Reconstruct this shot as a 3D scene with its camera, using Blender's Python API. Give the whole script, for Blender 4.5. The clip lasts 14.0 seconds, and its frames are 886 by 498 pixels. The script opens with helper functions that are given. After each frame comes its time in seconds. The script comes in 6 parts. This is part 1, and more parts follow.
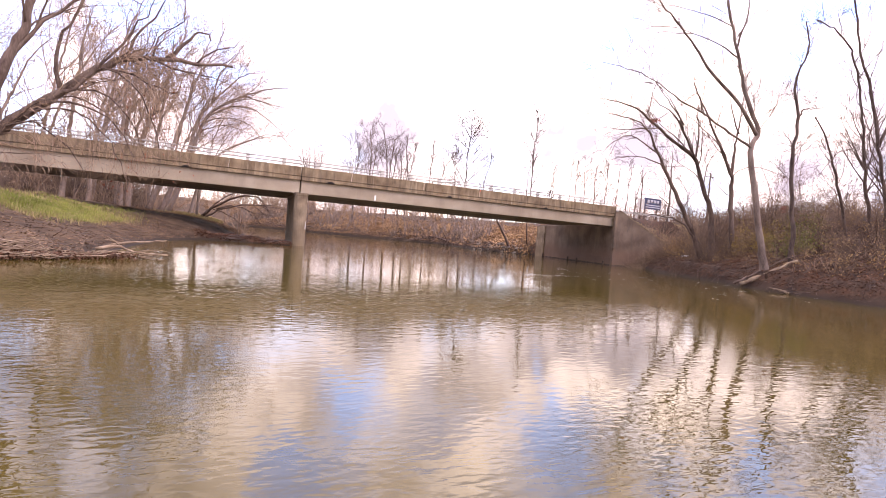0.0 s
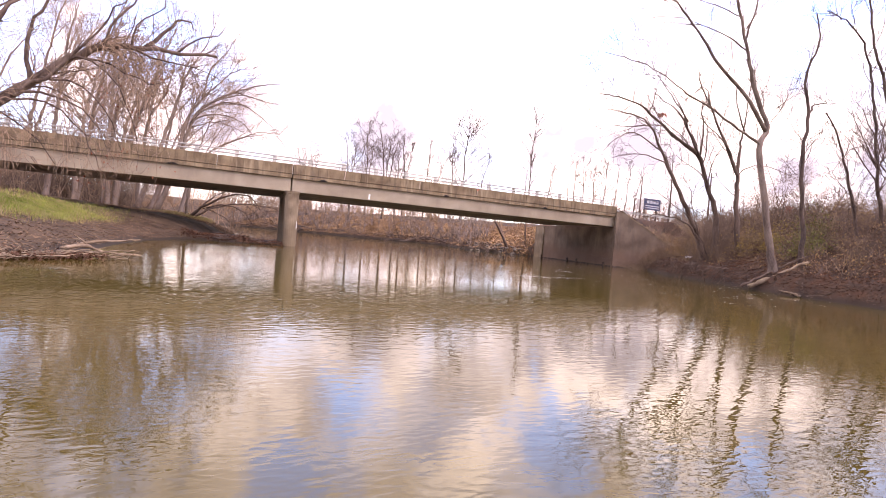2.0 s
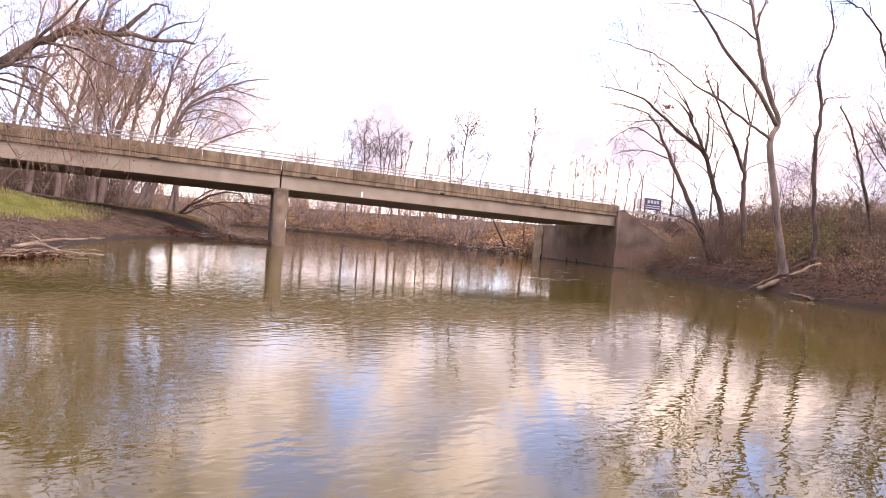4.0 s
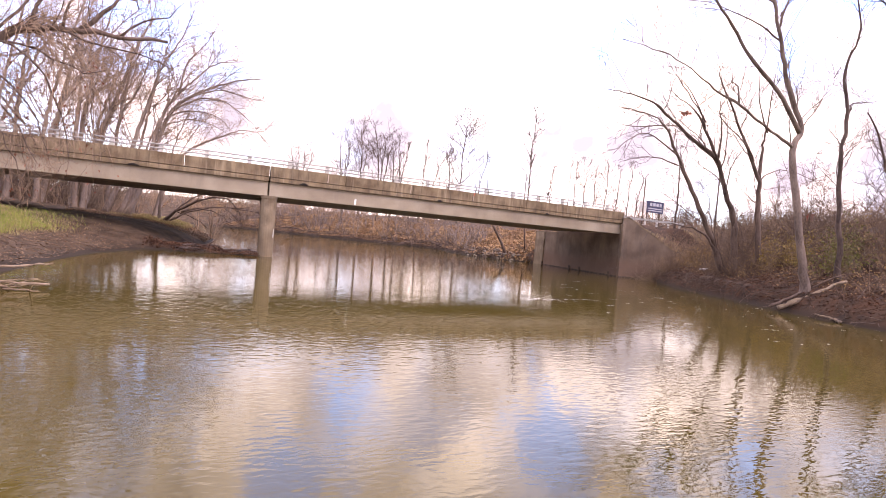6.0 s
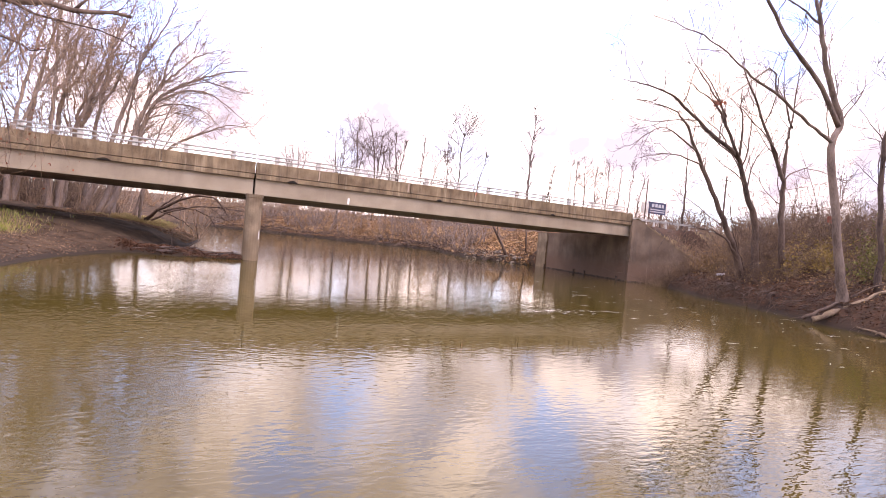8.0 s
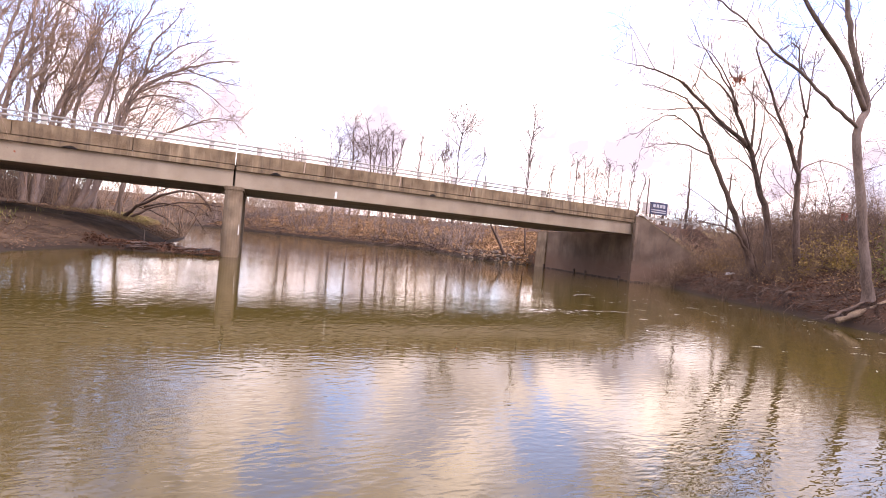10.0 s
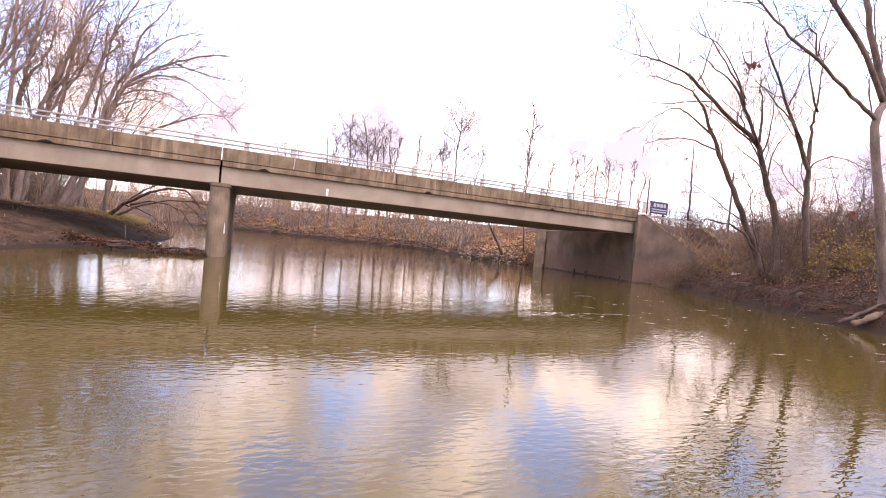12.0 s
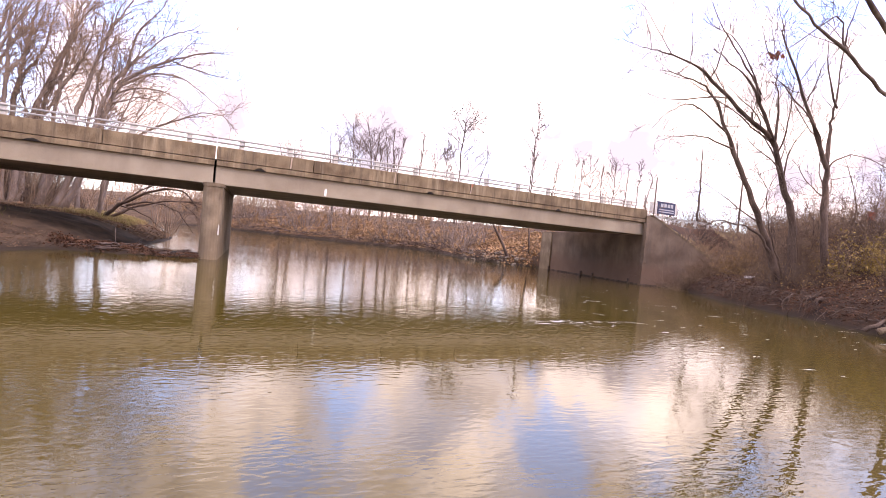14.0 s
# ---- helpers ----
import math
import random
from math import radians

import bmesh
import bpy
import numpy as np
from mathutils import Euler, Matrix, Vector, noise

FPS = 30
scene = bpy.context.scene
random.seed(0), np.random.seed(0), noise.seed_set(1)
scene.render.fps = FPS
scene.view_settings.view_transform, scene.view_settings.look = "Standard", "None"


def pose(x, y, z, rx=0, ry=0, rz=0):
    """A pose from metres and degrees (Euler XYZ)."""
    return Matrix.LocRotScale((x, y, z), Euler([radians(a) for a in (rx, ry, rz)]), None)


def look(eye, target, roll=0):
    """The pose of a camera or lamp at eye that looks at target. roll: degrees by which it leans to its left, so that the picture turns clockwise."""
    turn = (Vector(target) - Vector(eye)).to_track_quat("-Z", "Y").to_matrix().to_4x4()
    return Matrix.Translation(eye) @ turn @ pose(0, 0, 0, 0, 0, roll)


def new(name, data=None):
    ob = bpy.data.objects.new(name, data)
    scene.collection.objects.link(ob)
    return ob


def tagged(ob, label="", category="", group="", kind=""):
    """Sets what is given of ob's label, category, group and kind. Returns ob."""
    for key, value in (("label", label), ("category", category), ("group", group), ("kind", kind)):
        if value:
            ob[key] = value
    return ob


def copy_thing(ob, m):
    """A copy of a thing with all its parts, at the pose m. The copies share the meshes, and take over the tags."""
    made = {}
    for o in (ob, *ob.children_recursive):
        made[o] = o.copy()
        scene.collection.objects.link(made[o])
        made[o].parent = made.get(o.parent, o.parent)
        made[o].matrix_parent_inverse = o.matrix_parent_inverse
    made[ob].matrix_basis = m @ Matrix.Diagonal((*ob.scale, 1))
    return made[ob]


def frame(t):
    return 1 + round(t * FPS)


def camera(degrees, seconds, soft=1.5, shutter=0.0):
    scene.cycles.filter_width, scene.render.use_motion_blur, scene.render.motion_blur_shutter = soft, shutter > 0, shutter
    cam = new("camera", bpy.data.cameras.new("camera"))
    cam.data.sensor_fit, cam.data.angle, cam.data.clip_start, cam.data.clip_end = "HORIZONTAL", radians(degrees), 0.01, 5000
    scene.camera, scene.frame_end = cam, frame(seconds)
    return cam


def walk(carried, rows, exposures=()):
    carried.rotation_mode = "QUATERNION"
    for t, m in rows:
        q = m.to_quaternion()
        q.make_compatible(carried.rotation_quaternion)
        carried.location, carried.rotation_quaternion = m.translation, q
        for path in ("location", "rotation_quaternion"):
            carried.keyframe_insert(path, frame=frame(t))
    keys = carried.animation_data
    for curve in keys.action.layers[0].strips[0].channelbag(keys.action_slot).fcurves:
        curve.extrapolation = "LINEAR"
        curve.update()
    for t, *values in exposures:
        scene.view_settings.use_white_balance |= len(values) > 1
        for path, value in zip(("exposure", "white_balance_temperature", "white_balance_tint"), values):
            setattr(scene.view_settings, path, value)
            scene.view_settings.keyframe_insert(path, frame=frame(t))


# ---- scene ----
cam = camera(80.0, 14.0, soft=0.7)
PATH = [
    (0, (-1.217, -3.821, 1.586), (-0.357, -2.016, 1.531), 4.7),
    (0.5, (-1.061, -3.518, 1.647), (-0.198, -1.714, 1.592), 4.8),
    (1, (-0.954, -3.227, 1.62), (-0.089, -1.424, 1.566), 4.8),
    (1.5, (-0.795, -2.964, 1.597), (0.071, -1.162, 1.545), 4.8),
    (2, (-0.588, -2.759, 1.54), (0.279, -0.958, 1.489), 4.8),
    (2.5, (-0.372, -2.605, 1.457), (0.496, -0.803, 1.406), 4.8),
    (3, (-0.157, -2.305, 1.332), (0.712, -0.504, 1.283), 4.8),
    (5.5, (0.854, -0.419, 2.089), (1.726, 1.38, 2.034), 5.1),
    (6, (1.102, 0.09, 2.238), (1.976, 1.888, 2.184), 5.1),
    (6.5, (1.371, 0.658, 2.363), (2.246, 2.455, 2.31), 5.2),
    (7, (1.581, 1.215, 2.432), (2.459, 3.011, 2.378), 5.3),
    (7.5, (1.727, 1.843, 2.375), (2.611, 3.636, 2.323), 5.3),
    (8, (1.956, 2.384, 2.34), (2.843, 4.176, 2.288), 5.3),
    (10.5, (3.322, 4.13, 1.954), (4.211, 5.921, 1.913), 5.4),
    (11, (3.455, 4.335, 1.943), (4.346, 6.126, 1.9), 5.4),
    (11.5, (3.622, 4.575, 1.939), (4.513, 6.365, 1.895), 5.4),
    (12, (3.809, 4.832, 1.965), (4.701, 6.622, 1.923), 5.4),
    (12.5, (3.861, 5.136, 2.04), (4.761, 6.922, 1.995), 5.4),
    (13, (4.074, 5.347, 2.062), (4.972, 7.133, 2.018), 5.4),
    (13.5, (4.186, 5.529, 2.06), (5.079, 7.318, 2.018), 5.4),
    (14, (4.382, 5.683, 2.051), (5.257, 7.481, 2.009), 5.4),
]
walk(cam, [(t, look(eye, target, roll)) for t, eye, target, roll in PATH], exposures=[(0.0, 1.03, 7500, 36), (14.0, 1.03, 7500, 36)])
# ---- world and light ----
SUN_AZ, SUN_EL = radians(142.0), radians(42.0)
SUN_FROM = Vector((math.sin(SUN_AZ) * math.cos(SUN_EL), math.cos(SUN_AZ) * math.cos(SUN_EL), math.sin(SUN_EL)))
world = bpy.data.worlds.new("sky")
scene.world = world
world.use_nodes = True
wt = world.node_tree
wt.nodes.clear()


def wnode(kind, **kw):
    n = wt.nodes.new(kind)
    for k, v in kw.items():
        n.inputs[k].default_value = v
    return n


w_out = wnode("ShaderNodeOutputWorld")
w_bg = wnode("ShaderNodeBackground", Strength=1.0)
w_sky = wt.nodes.new("ShaderNodeTexSky")
w_sky.sky_type = "NISHITA"
w_sky.sun_disc = False
w_sky.sun_elevation = SUN_EL
w_sky.sun_rotation = SUN_AZ
w_sky.dust_density = 0.3
w_sky.ozone_density = 3.0
w_dim = wt.nodes.new("ShaderNodeVectorMath")
w_dim.operation = "MULTIPLY"
w_dim.inputs[1].default_value = (0.33, 0.42, 0.48)


def wmath(op, *values):
    n = wt.nodes.new("ShaderNodeMath")
    n.operation = op
    for k, v in enumerate(values):
        if isinstance(v, (int, float)):
            n.inputs[k].default_value = v
        else:
            wt.links.new(v, n.inputs[k])
    return n.outputs[0]


w_co = wt.nodes.new("ShaderNodeTexCoord")
w_noise = wnode("ShaderNodeTexNoise", Scale=4.5, Detail=4.0, Roughness=0.5)
w_warp = wnode("ShaderNodeTexNoise", Scale=11.0, Detail=5.0, Roughness=0.6)
w_shade = wnode("ShaderNodeTexNoise", Scale=6.0, Detail=4.0, Roughness=0.5)
for n in (w_noise, w_warp, w_shade):
    wt.links.new(w_co.outputs["Generated"], n.inputs["Vector"])
w_ragged = wmath("MULTIPLY", wmath("SUBTRACT", w_warp.outputs["Fac"], 0.46), 3.6)


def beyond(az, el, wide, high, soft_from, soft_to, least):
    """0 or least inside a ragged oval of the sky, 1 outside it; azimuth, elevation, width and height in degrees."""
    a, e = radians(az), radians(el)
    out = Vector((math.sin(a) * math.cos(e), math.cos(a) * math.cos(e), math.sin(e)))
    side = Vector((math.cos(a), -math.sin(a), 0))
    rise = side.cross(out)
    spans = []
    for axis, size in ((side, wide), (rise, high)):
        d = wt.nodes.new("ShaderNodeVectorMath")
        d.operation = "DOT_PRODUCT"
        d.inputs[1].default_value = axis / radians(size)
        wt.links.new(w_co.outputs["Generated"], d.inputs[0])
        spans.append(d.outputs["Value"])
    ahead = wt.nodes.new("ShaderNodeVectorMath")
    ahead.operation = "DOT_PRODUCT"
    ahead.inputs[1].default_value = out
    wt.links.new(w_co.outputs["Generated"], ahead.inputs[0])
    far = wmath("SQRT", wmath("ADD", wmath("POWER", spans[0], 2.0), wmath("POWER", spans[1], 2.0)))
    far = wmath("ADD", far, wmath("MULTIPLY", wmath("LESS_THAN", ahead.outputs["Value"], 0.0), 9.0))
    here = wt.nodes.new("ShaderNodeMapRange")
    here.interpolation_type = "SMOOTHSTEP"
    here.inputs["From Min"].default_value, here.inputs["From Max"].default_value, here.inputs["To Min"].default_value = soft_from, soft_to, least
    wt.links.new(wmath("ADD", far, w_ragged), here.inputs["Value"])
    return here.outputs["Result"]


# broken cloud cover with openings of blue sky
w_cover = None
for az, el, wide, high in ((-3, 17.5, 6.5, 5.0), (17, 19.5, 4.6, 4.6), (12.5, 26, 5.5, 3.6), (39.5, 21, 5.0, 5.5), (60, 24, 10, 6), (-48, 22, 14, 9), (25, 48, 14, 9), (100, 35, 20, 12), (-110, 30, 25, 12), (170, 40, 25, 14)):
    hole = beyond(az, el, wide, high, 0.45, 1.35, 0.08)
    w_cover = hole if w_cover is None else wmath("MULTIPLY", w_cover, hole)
# sunlit cloud heads (+) and grey cloud (-)
w_bright = w_shade.outputs["Fac"]
for az, el, wide, high, gain in ((31, 23.5, 5.5, 4.5, 0.22), (9.5, 20, 5.5, 4.5, 0.16), (51, 18, 5.0, 5.0, 0.14), (22, 11.0, 55, 3.5, -0.12), (-24, 20, 17, 14, -0.40), (50, 11, 12, 4.0, -0.14), (68, 20, 10, 12, -0.16)):
    w_bright = wmath("ADD", w_bright, wmath("MULTIPLY", wmath("SUBTRACT", 1.0, beyond(az, el, wide, high, 0.3, 1.5, 0.0)), gain))
w_thick = wt.nodes.new("ShaderNodeMapRange")
w_thick.inputs["From Min"].default_value, w_thick.inputs["From Max"].default_value, w_thick.inputs["To Min"].default_value = 0.36, 0.52, 0.45
wt.links.new(w_noise.outputs["Fac"], w_thick.inputs["Value"])
w_cover = wmath("MULTIPLY", w_cover, w_thick.outputs["Result"])
w_cloud = wt.nodes.new("ShaderNodeValToRGB")
w_cloud.color_ramp.elements[0].position, w_cloud.color_ramp.elements[0].color = 0.30, (0.46, 0.48, 0.57, 1)
w_cloud.color_ramp.elements[1].position, w_cloud.color_ramp.elements[1].color = 0.74, (2.05, 2.02, 1.86, 1)
w_mix = wt.nodes.new("ShaderNodeMix")
w_mix.data_type = "RGBA"
wt.links.new(w_bright, w_cloud.inputs["Fac"])
wt.links.new(w_sky.outputs["Color"], w_dim.inputs[0])
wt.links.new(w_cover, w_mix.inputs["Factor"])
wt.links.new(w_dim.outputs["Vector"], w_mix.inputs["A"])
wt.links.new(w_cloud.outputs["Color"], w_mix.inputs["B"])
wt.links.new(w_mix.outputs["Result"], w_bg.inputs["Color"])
wt.links.new(w_bg.outputs["Background"], w_out.inputs["Surface"])

sun_data = bpy.data.lights.new("sun", "SUN")
sun_data.energy, sun_data.angle, sun_data.color = 0.75, radians(12.0), (1.0, 0.92, 0.80)
sun = new("sun", sun_data)
sun.matrix_world = look(SUN_FROM * 100, (0, 0, 0))


# ---- materials ----
def material(name, dark, light, scale=3.0, rough=0.85, bump=0.3, bump_scale=40.0, fine=0.35, spec=0.3, stretch=(1, 1, 1), metal=0.0, vary=0.0, space="Object"):
    """Two-scale noise between two colours, with fine relief."""
    m = bpy.data.materials.new(name)
    m.use_nodes = True
    nt = m.node_tree
    b = nt.nodes["Principled BSDF"]
    co = nt.nodes.new("ShaderNodeTexCoord")
    mp = nt.nodes.new("ShaderNodeMapping")
    mp.inputs["Scale"].default_value = stretch
    nt.links.new(co.outputs[space], mp.inputs["Vector"])
    big = nt.nodes.new("ShaderNodeTexNoise")
    big.inputs["Scale"].default_value, big.inputs["Detail"].default_value = scale, 6.0
    small = nt.nodes.new("ShaderNodeTexNoise")
    small.inputs["Scale"].default_value, small.inputs["Detail"].default_value = bump_scale, 4.0
    nt.links.new(mp.outputs["Vector"], big.inputs["Vector"])
    nt.links.new(mp.outputs["Vector"], small.inputs["Vector"])
    add = nt.nodes.new("ShaderNodeMath")
    add.operation = "MULTIPLY_ADD"
    add.inputs[1].default_value = fine
    nt.links.new(small.outputs["Fac"], add.inputs[0])
    nt.links.new(big.outputs["Fac"], add.inputs[2])
    ramp = nt.nodes.new("ShaderNodeValToRGB")
    ramp.color_ramp.elements[0].position, ramp.color_ramp.elements[0].color = 0.32 + fine / 2, (*dark, 1)
    ramp.color_ramp.elements[1].position, ramp.color_ramp.elements[1].color = 0.68 + fine / 2, (*light, 1)
    nt.links.new(add.outputs[0], ramp.inputs["Fac"])
    colour = ramp.outputs["Color"]
    if vary:
        info = nt.nodes.new("ShaderNodeObjectInfo")
        geo = nt.nodes.new("ShaderNodeNewGeometry")
        both = nt.nodes.new("ShaderNodeMath")
        both.operation = "ADD"
        nt.links.new(info.outputs["Random"], both.inputs[0])
        nt.links.new(geo.outputs["Random Per Island"], both.inputs[1])
        span = nt.nodes.new("ShaderNodeMapRange")
        span.inputs["From Max"].default_value = 2.0
        span.inputs["To Min"].default_value, span.inputs["To Max"].default_value = 1 - vary, 1 + vary
        nt.links.new(both.outputs[0], span.inputs["Value"])
        hsv = nt.nodes.new("ShaderNodeHueSaturation")
        nt.links.new(span.outputs["Result"], hsv.inputs["Value"])
        nt.links.new(colour, hsv.inputs["Color"])
        colour = hsv.outputs["Color"]
    nt.links.new(colour, b.inputs["Base Color"])
    b.inputs["Roughness"].default_value = rough
    b.inputs["Metallic"].default_value = metal
    b.inputs["Specular IOR Level"].default_value = spec
    if bump:
        bp = nt.nodes.new("ShaderNodeBump")
        bp.inputs["Strength"].default_value, bp.inputs["Distance"].default_value = bump, 0.02
        nt.links.new(add.outputs[0], bp.inputs["Height"])
        nt.links.new(bp.outputs["Normal"], b.inputs["Normal"])
    return m


def stained(m, stain, amount, stretch, scale=1.0, low=0.5, high=0.75):
    """Streaks of another colour over a material's own."""
    nt = m.node_tree
    b = nt.nodes["Principled BSDF"]
    old = b.inputs["Base Color"].links[0].from_socket
    co = nt.nodes.new("ShaderNodeTexCoord")
    mp = nt.nodes.new("ShaderNodeMapping")
    mp.inputs["Scale"].default_value = stretch
    no = nt.nodes.new("ShaderNodeTexNoise")
    no.inputs["Scale"].default_value, no.inputs["Detail"].default_value, no.inputs["Roughness"].default_value = scale, 5.0, 0.6
    ra = nt.nodes.new("ShaderNodeMapRange")
    ra.inputs["From Min"].default_value, ra.inputs["From Max"].default_value, ra.inputs["To Max"].default_value = low, high, amount
    mx = nt.nodes.new("ShaderNodeMix")
    mx.data_type = "RGBA"
    mx.inputs["B"].default_value = (*stain, 1)
    nt.links.new(co.outputs["Object"], mp.inputs["Vector"])
    nt.links.new(mp.outputs["Vector"], no.inputs["Vector"])
    nt.links.new(no.outputs["Fac"], ra.inputs["Value"])
    nt.links.new(ra.outputs["Result"], mx.inputs["Factor"])
    nt.links.new(old, mx.inputs["A"])
    nt.links.new(mx.outputs["Result"], b.inputs["Base Color"])
    return m


M_girder = stained(material("girder_concrete", (0.27, 0.21, 0.15), (0.375, 0.305, 0.225), 0.6, 0.8, 0.15, 30, 0.25), (0.20, 0.155, 0.12), 0.7, (0.9, 1, 0.25), 0.9, 0.5, 0.8)
M_parapet = stained(material("weathered_concrete", (0.14, 0.094, 0.056), (0.285, 0.207, 0.128), 1.1, 0.9, 0.4, 25, 0.4), (0.075, 0.055, 0.04), 0.85, (3.2, 3.2, 0.35), 1.0, 0.47, 0.72)
M_parapet = stained(M_parapet, (0.37, 0.29, 0.195), 0.6, (5.5, 5.5, 0.5), 1.0, 0.56, 0.72)
M_pier = stained(material("pier_concrete", (0.16, 0.112, 0.072), (0.30, 0.225, 0.152), 1.3, 0.85, 0.3, 25, 0.35), (0.10, 0.075, 0.05), 0.8, (2.5, 2.5, 0.5), 1.2, 0.48, 0.75)
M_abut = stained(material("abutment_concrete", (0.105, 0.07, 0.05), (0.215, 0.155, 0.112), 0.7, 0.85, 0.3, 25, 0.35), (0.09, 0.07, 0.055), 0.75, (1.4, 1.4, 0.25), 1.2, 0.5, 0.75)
M_asphalt = material("asphalt", (0.04, 0.04, 0.042), (0.065, 0.063, 0.06), 2.0, 0.9, 0.3, 60)
M_rail = material("galvanised_rail", (0.27, 0.26, 0.24), (0.42, 0.405, 0.38), 2.0, 0.5, 0.05, 30, 0.2, 0.5)
M_post = material("post_concrete", (0.42, 0.40, 0.37), (0.62, 0.59, 0.55), 3.0, 0.8, 0.2, 30, 0.3)
M_bark = material("bark", (0.066, 0.043, 0.034), (0.175, 0.122, 0.096), 2.5, 0.95, 0.6, 22, 0.6, stretch=(1, 1, 0.25), vary=0.2)
M_bark_old = material("old_bark", (0.062, 0.041, 0.032), (0.165, 0.115, 0.09), 2.5, 0.95, 0.9, 16, 0.7, stretch=(1, 1, 0.3), vary=0.2)
M_bark_pale = material("pale_bark", (0.15, 0.108, 0.086), (0.34, 0.26, 0.215), 2.0, 0.92, 0.5, 20, 0.5, stretch=(1, 1, 0.3), vary=0.2)
M_bark_mid = material("greyish_bark", (0.10, 0.071, 0.057), (0.25, 0.187, 0.154), 2.0, 0.92, 0.5, 20, 0.5, stretch=(1, 1, 0.3), vary=0.2)
M_bark_dark = material("dark_bark", (0.05, 0.034, 0.029), (0.135, 0.094, 0.077), 2.5, 0.95, 0.6, 22, 0.6, stretch=(1, 1, 0.25), vary=0.2)
M_twig = material("twig_bark", (0.098, 0.064, 0.047), (0.25, 0.172, 0.127), 1.0, 0.95, 0.0, 10, 0.3, vary=0.3)
M_twig_grey = material("grey_twig_bark", (0.065, 0.047, 0.040), (0.155, 0.118, 0.10), 1.0, 0.95, 0.0, 10, 0.3, vary=0.3)
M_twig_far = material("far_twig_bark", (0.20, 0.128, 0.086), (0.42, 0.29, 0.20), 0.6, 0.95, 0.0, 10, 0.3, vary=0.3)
M_leaf = material("fallen_leaf", (0.052, 0.024, 0.014), (0.185, 0.086, 0.049), 0.7, 0.8, 0.0, 5, 0.5, vary=0.45)
M_leaf_tan = material("tan_leaf", (0.12, 0.070, 0.042), (0.33, 0.21, 0.13), 0.7, 0.85, 0.0, 5, 0.5, vary=0.4)
M_leaf_yellow = material("yellow_leaf", (0.24, 0.15, 0.035), (0.42, 0.29, 0.09), 2.0, 0.7, 0.0, 5, 0.4, vary=0.35)
M_leaf_russet = material("russet_leaf", (0.22, 0.06, 0.03), (0.38, 0.13, 0.07), 2.0, 0.75, 0.0, 5, 0.4, vary=0.3)
M_leaf_ochre = material("ochre_leaf", (0.20, 0.115, 0.045), (0.44, 0.28, 0.12), 1.5, 0.75, 0.0, 5, 0.4, vary=0.4)
M_leaf_olive = material("olive_leaf", (0.10, 0.10, 0.03), (0.22, 0.20, 0.06), 2.0, 0.75, 0.0, 5, 0.4, vary=0.35)
M_grass = material("green_grass", (0.14, 0.19, 0.028), (0.40, 0.42, 0.09), 0.8, 0.8, 0.0, 5, 0.4, vary=0.4)
M_straw = material("dry_grass", (0.28, 0.20, 0.09), (0.55, 0.43, 0.22), 1.0, 0.85, 0.0, 5, 0.4, vary=0.3)
M_drift = material("driftwood", (0.13, 0.084, 0.055), (0.34, 0.25, 0.175), 3.0, 0.9, 0.4, 30, 0.5, stretch=(1, 1, 1), vary=0.25)
M_stone = material("bank_stone", (0.11, 0.086, 0.066), (0.25, 0.205, 0.165), 2.0, 0.9, 0.5, 18, 0.4, vary=0.3)


def part(name, bm, mat, parent=None, label=""):
    me = bpy.data.meshes.new(name)
    bm.to_mesh(me)
    bm.free()
    me.materials.append(mat)
    ob = new(name, me)
    ob.parent = parent
    if label:
        ob["label"] = label
    return ob


def raw(name, verts, faces, mat, parent=None, label="", smooth=False):
    me = bpy.data.meshes.new(name)
    me.from_pydata(verts, [], faces)
    me.materials.append(mat)
    if smooth:
        me.polygons.foreach_set("use_smooth", [True] * len(me.polygons))
    me.update()
    ob = new(name, me)
    ob.parent = parent
    if label:
        ob["label"] = label
    return ob


def box(x0, x1, y0, y1, z0, z1, bevel=0.0, bm=None):
    bm = bm or bmesh.new()
    r = bmesh.ops.create_cube(bm, size=1.0, matrix=Matrix.Translation(((x0 + x1) / 2, (y0 + y1) / 2, (z0 + z1) / 2)) @ Matrix.Diagonal((x1 - x0, y1 - y0, z1 - z0, 1)))
    if bevel:
        es = {e for v in r["verts"] for e in v.link_edges}
        bmesh.ops.bevel(bm, geom=list(es), offset=bevel, segments=2, affect="EDGES", profile=0.5)
    return bm


def prism(points, depth_vec, bm=None):
    """A closed prism: a polygon pushed along a vector."""
    bm = bm or bmesh.new()
    a = [bm.verts.new(p) for p in points]
    b = [bm.verts.new(Vector(p) + Vector(depth_vec)) for p in points]
    n = len(a)
    bm.faces.new(a)
    bm.faces.new(b[::-1])
    for i in range(n):
        bm.faces.new((a[i], b[i], b[(i + 1) % n], a[(i + 1) % n]))
    bmesh.ops.recalc_face_normals(bm, faces=bm.faces)
    return bm


def empty(name, x, y, z=0.0, **tags):
    e = new(name)
    e.location = (x, y, z)
    return tagged(e, **tags)


def settle(thing, parts):
    """Keep parts built in world places where they are under their thing."""
    inv = Matrix.Translation(thing.location).inverted()
    for p in parts:
        p.matrix_parent_inverse = inv


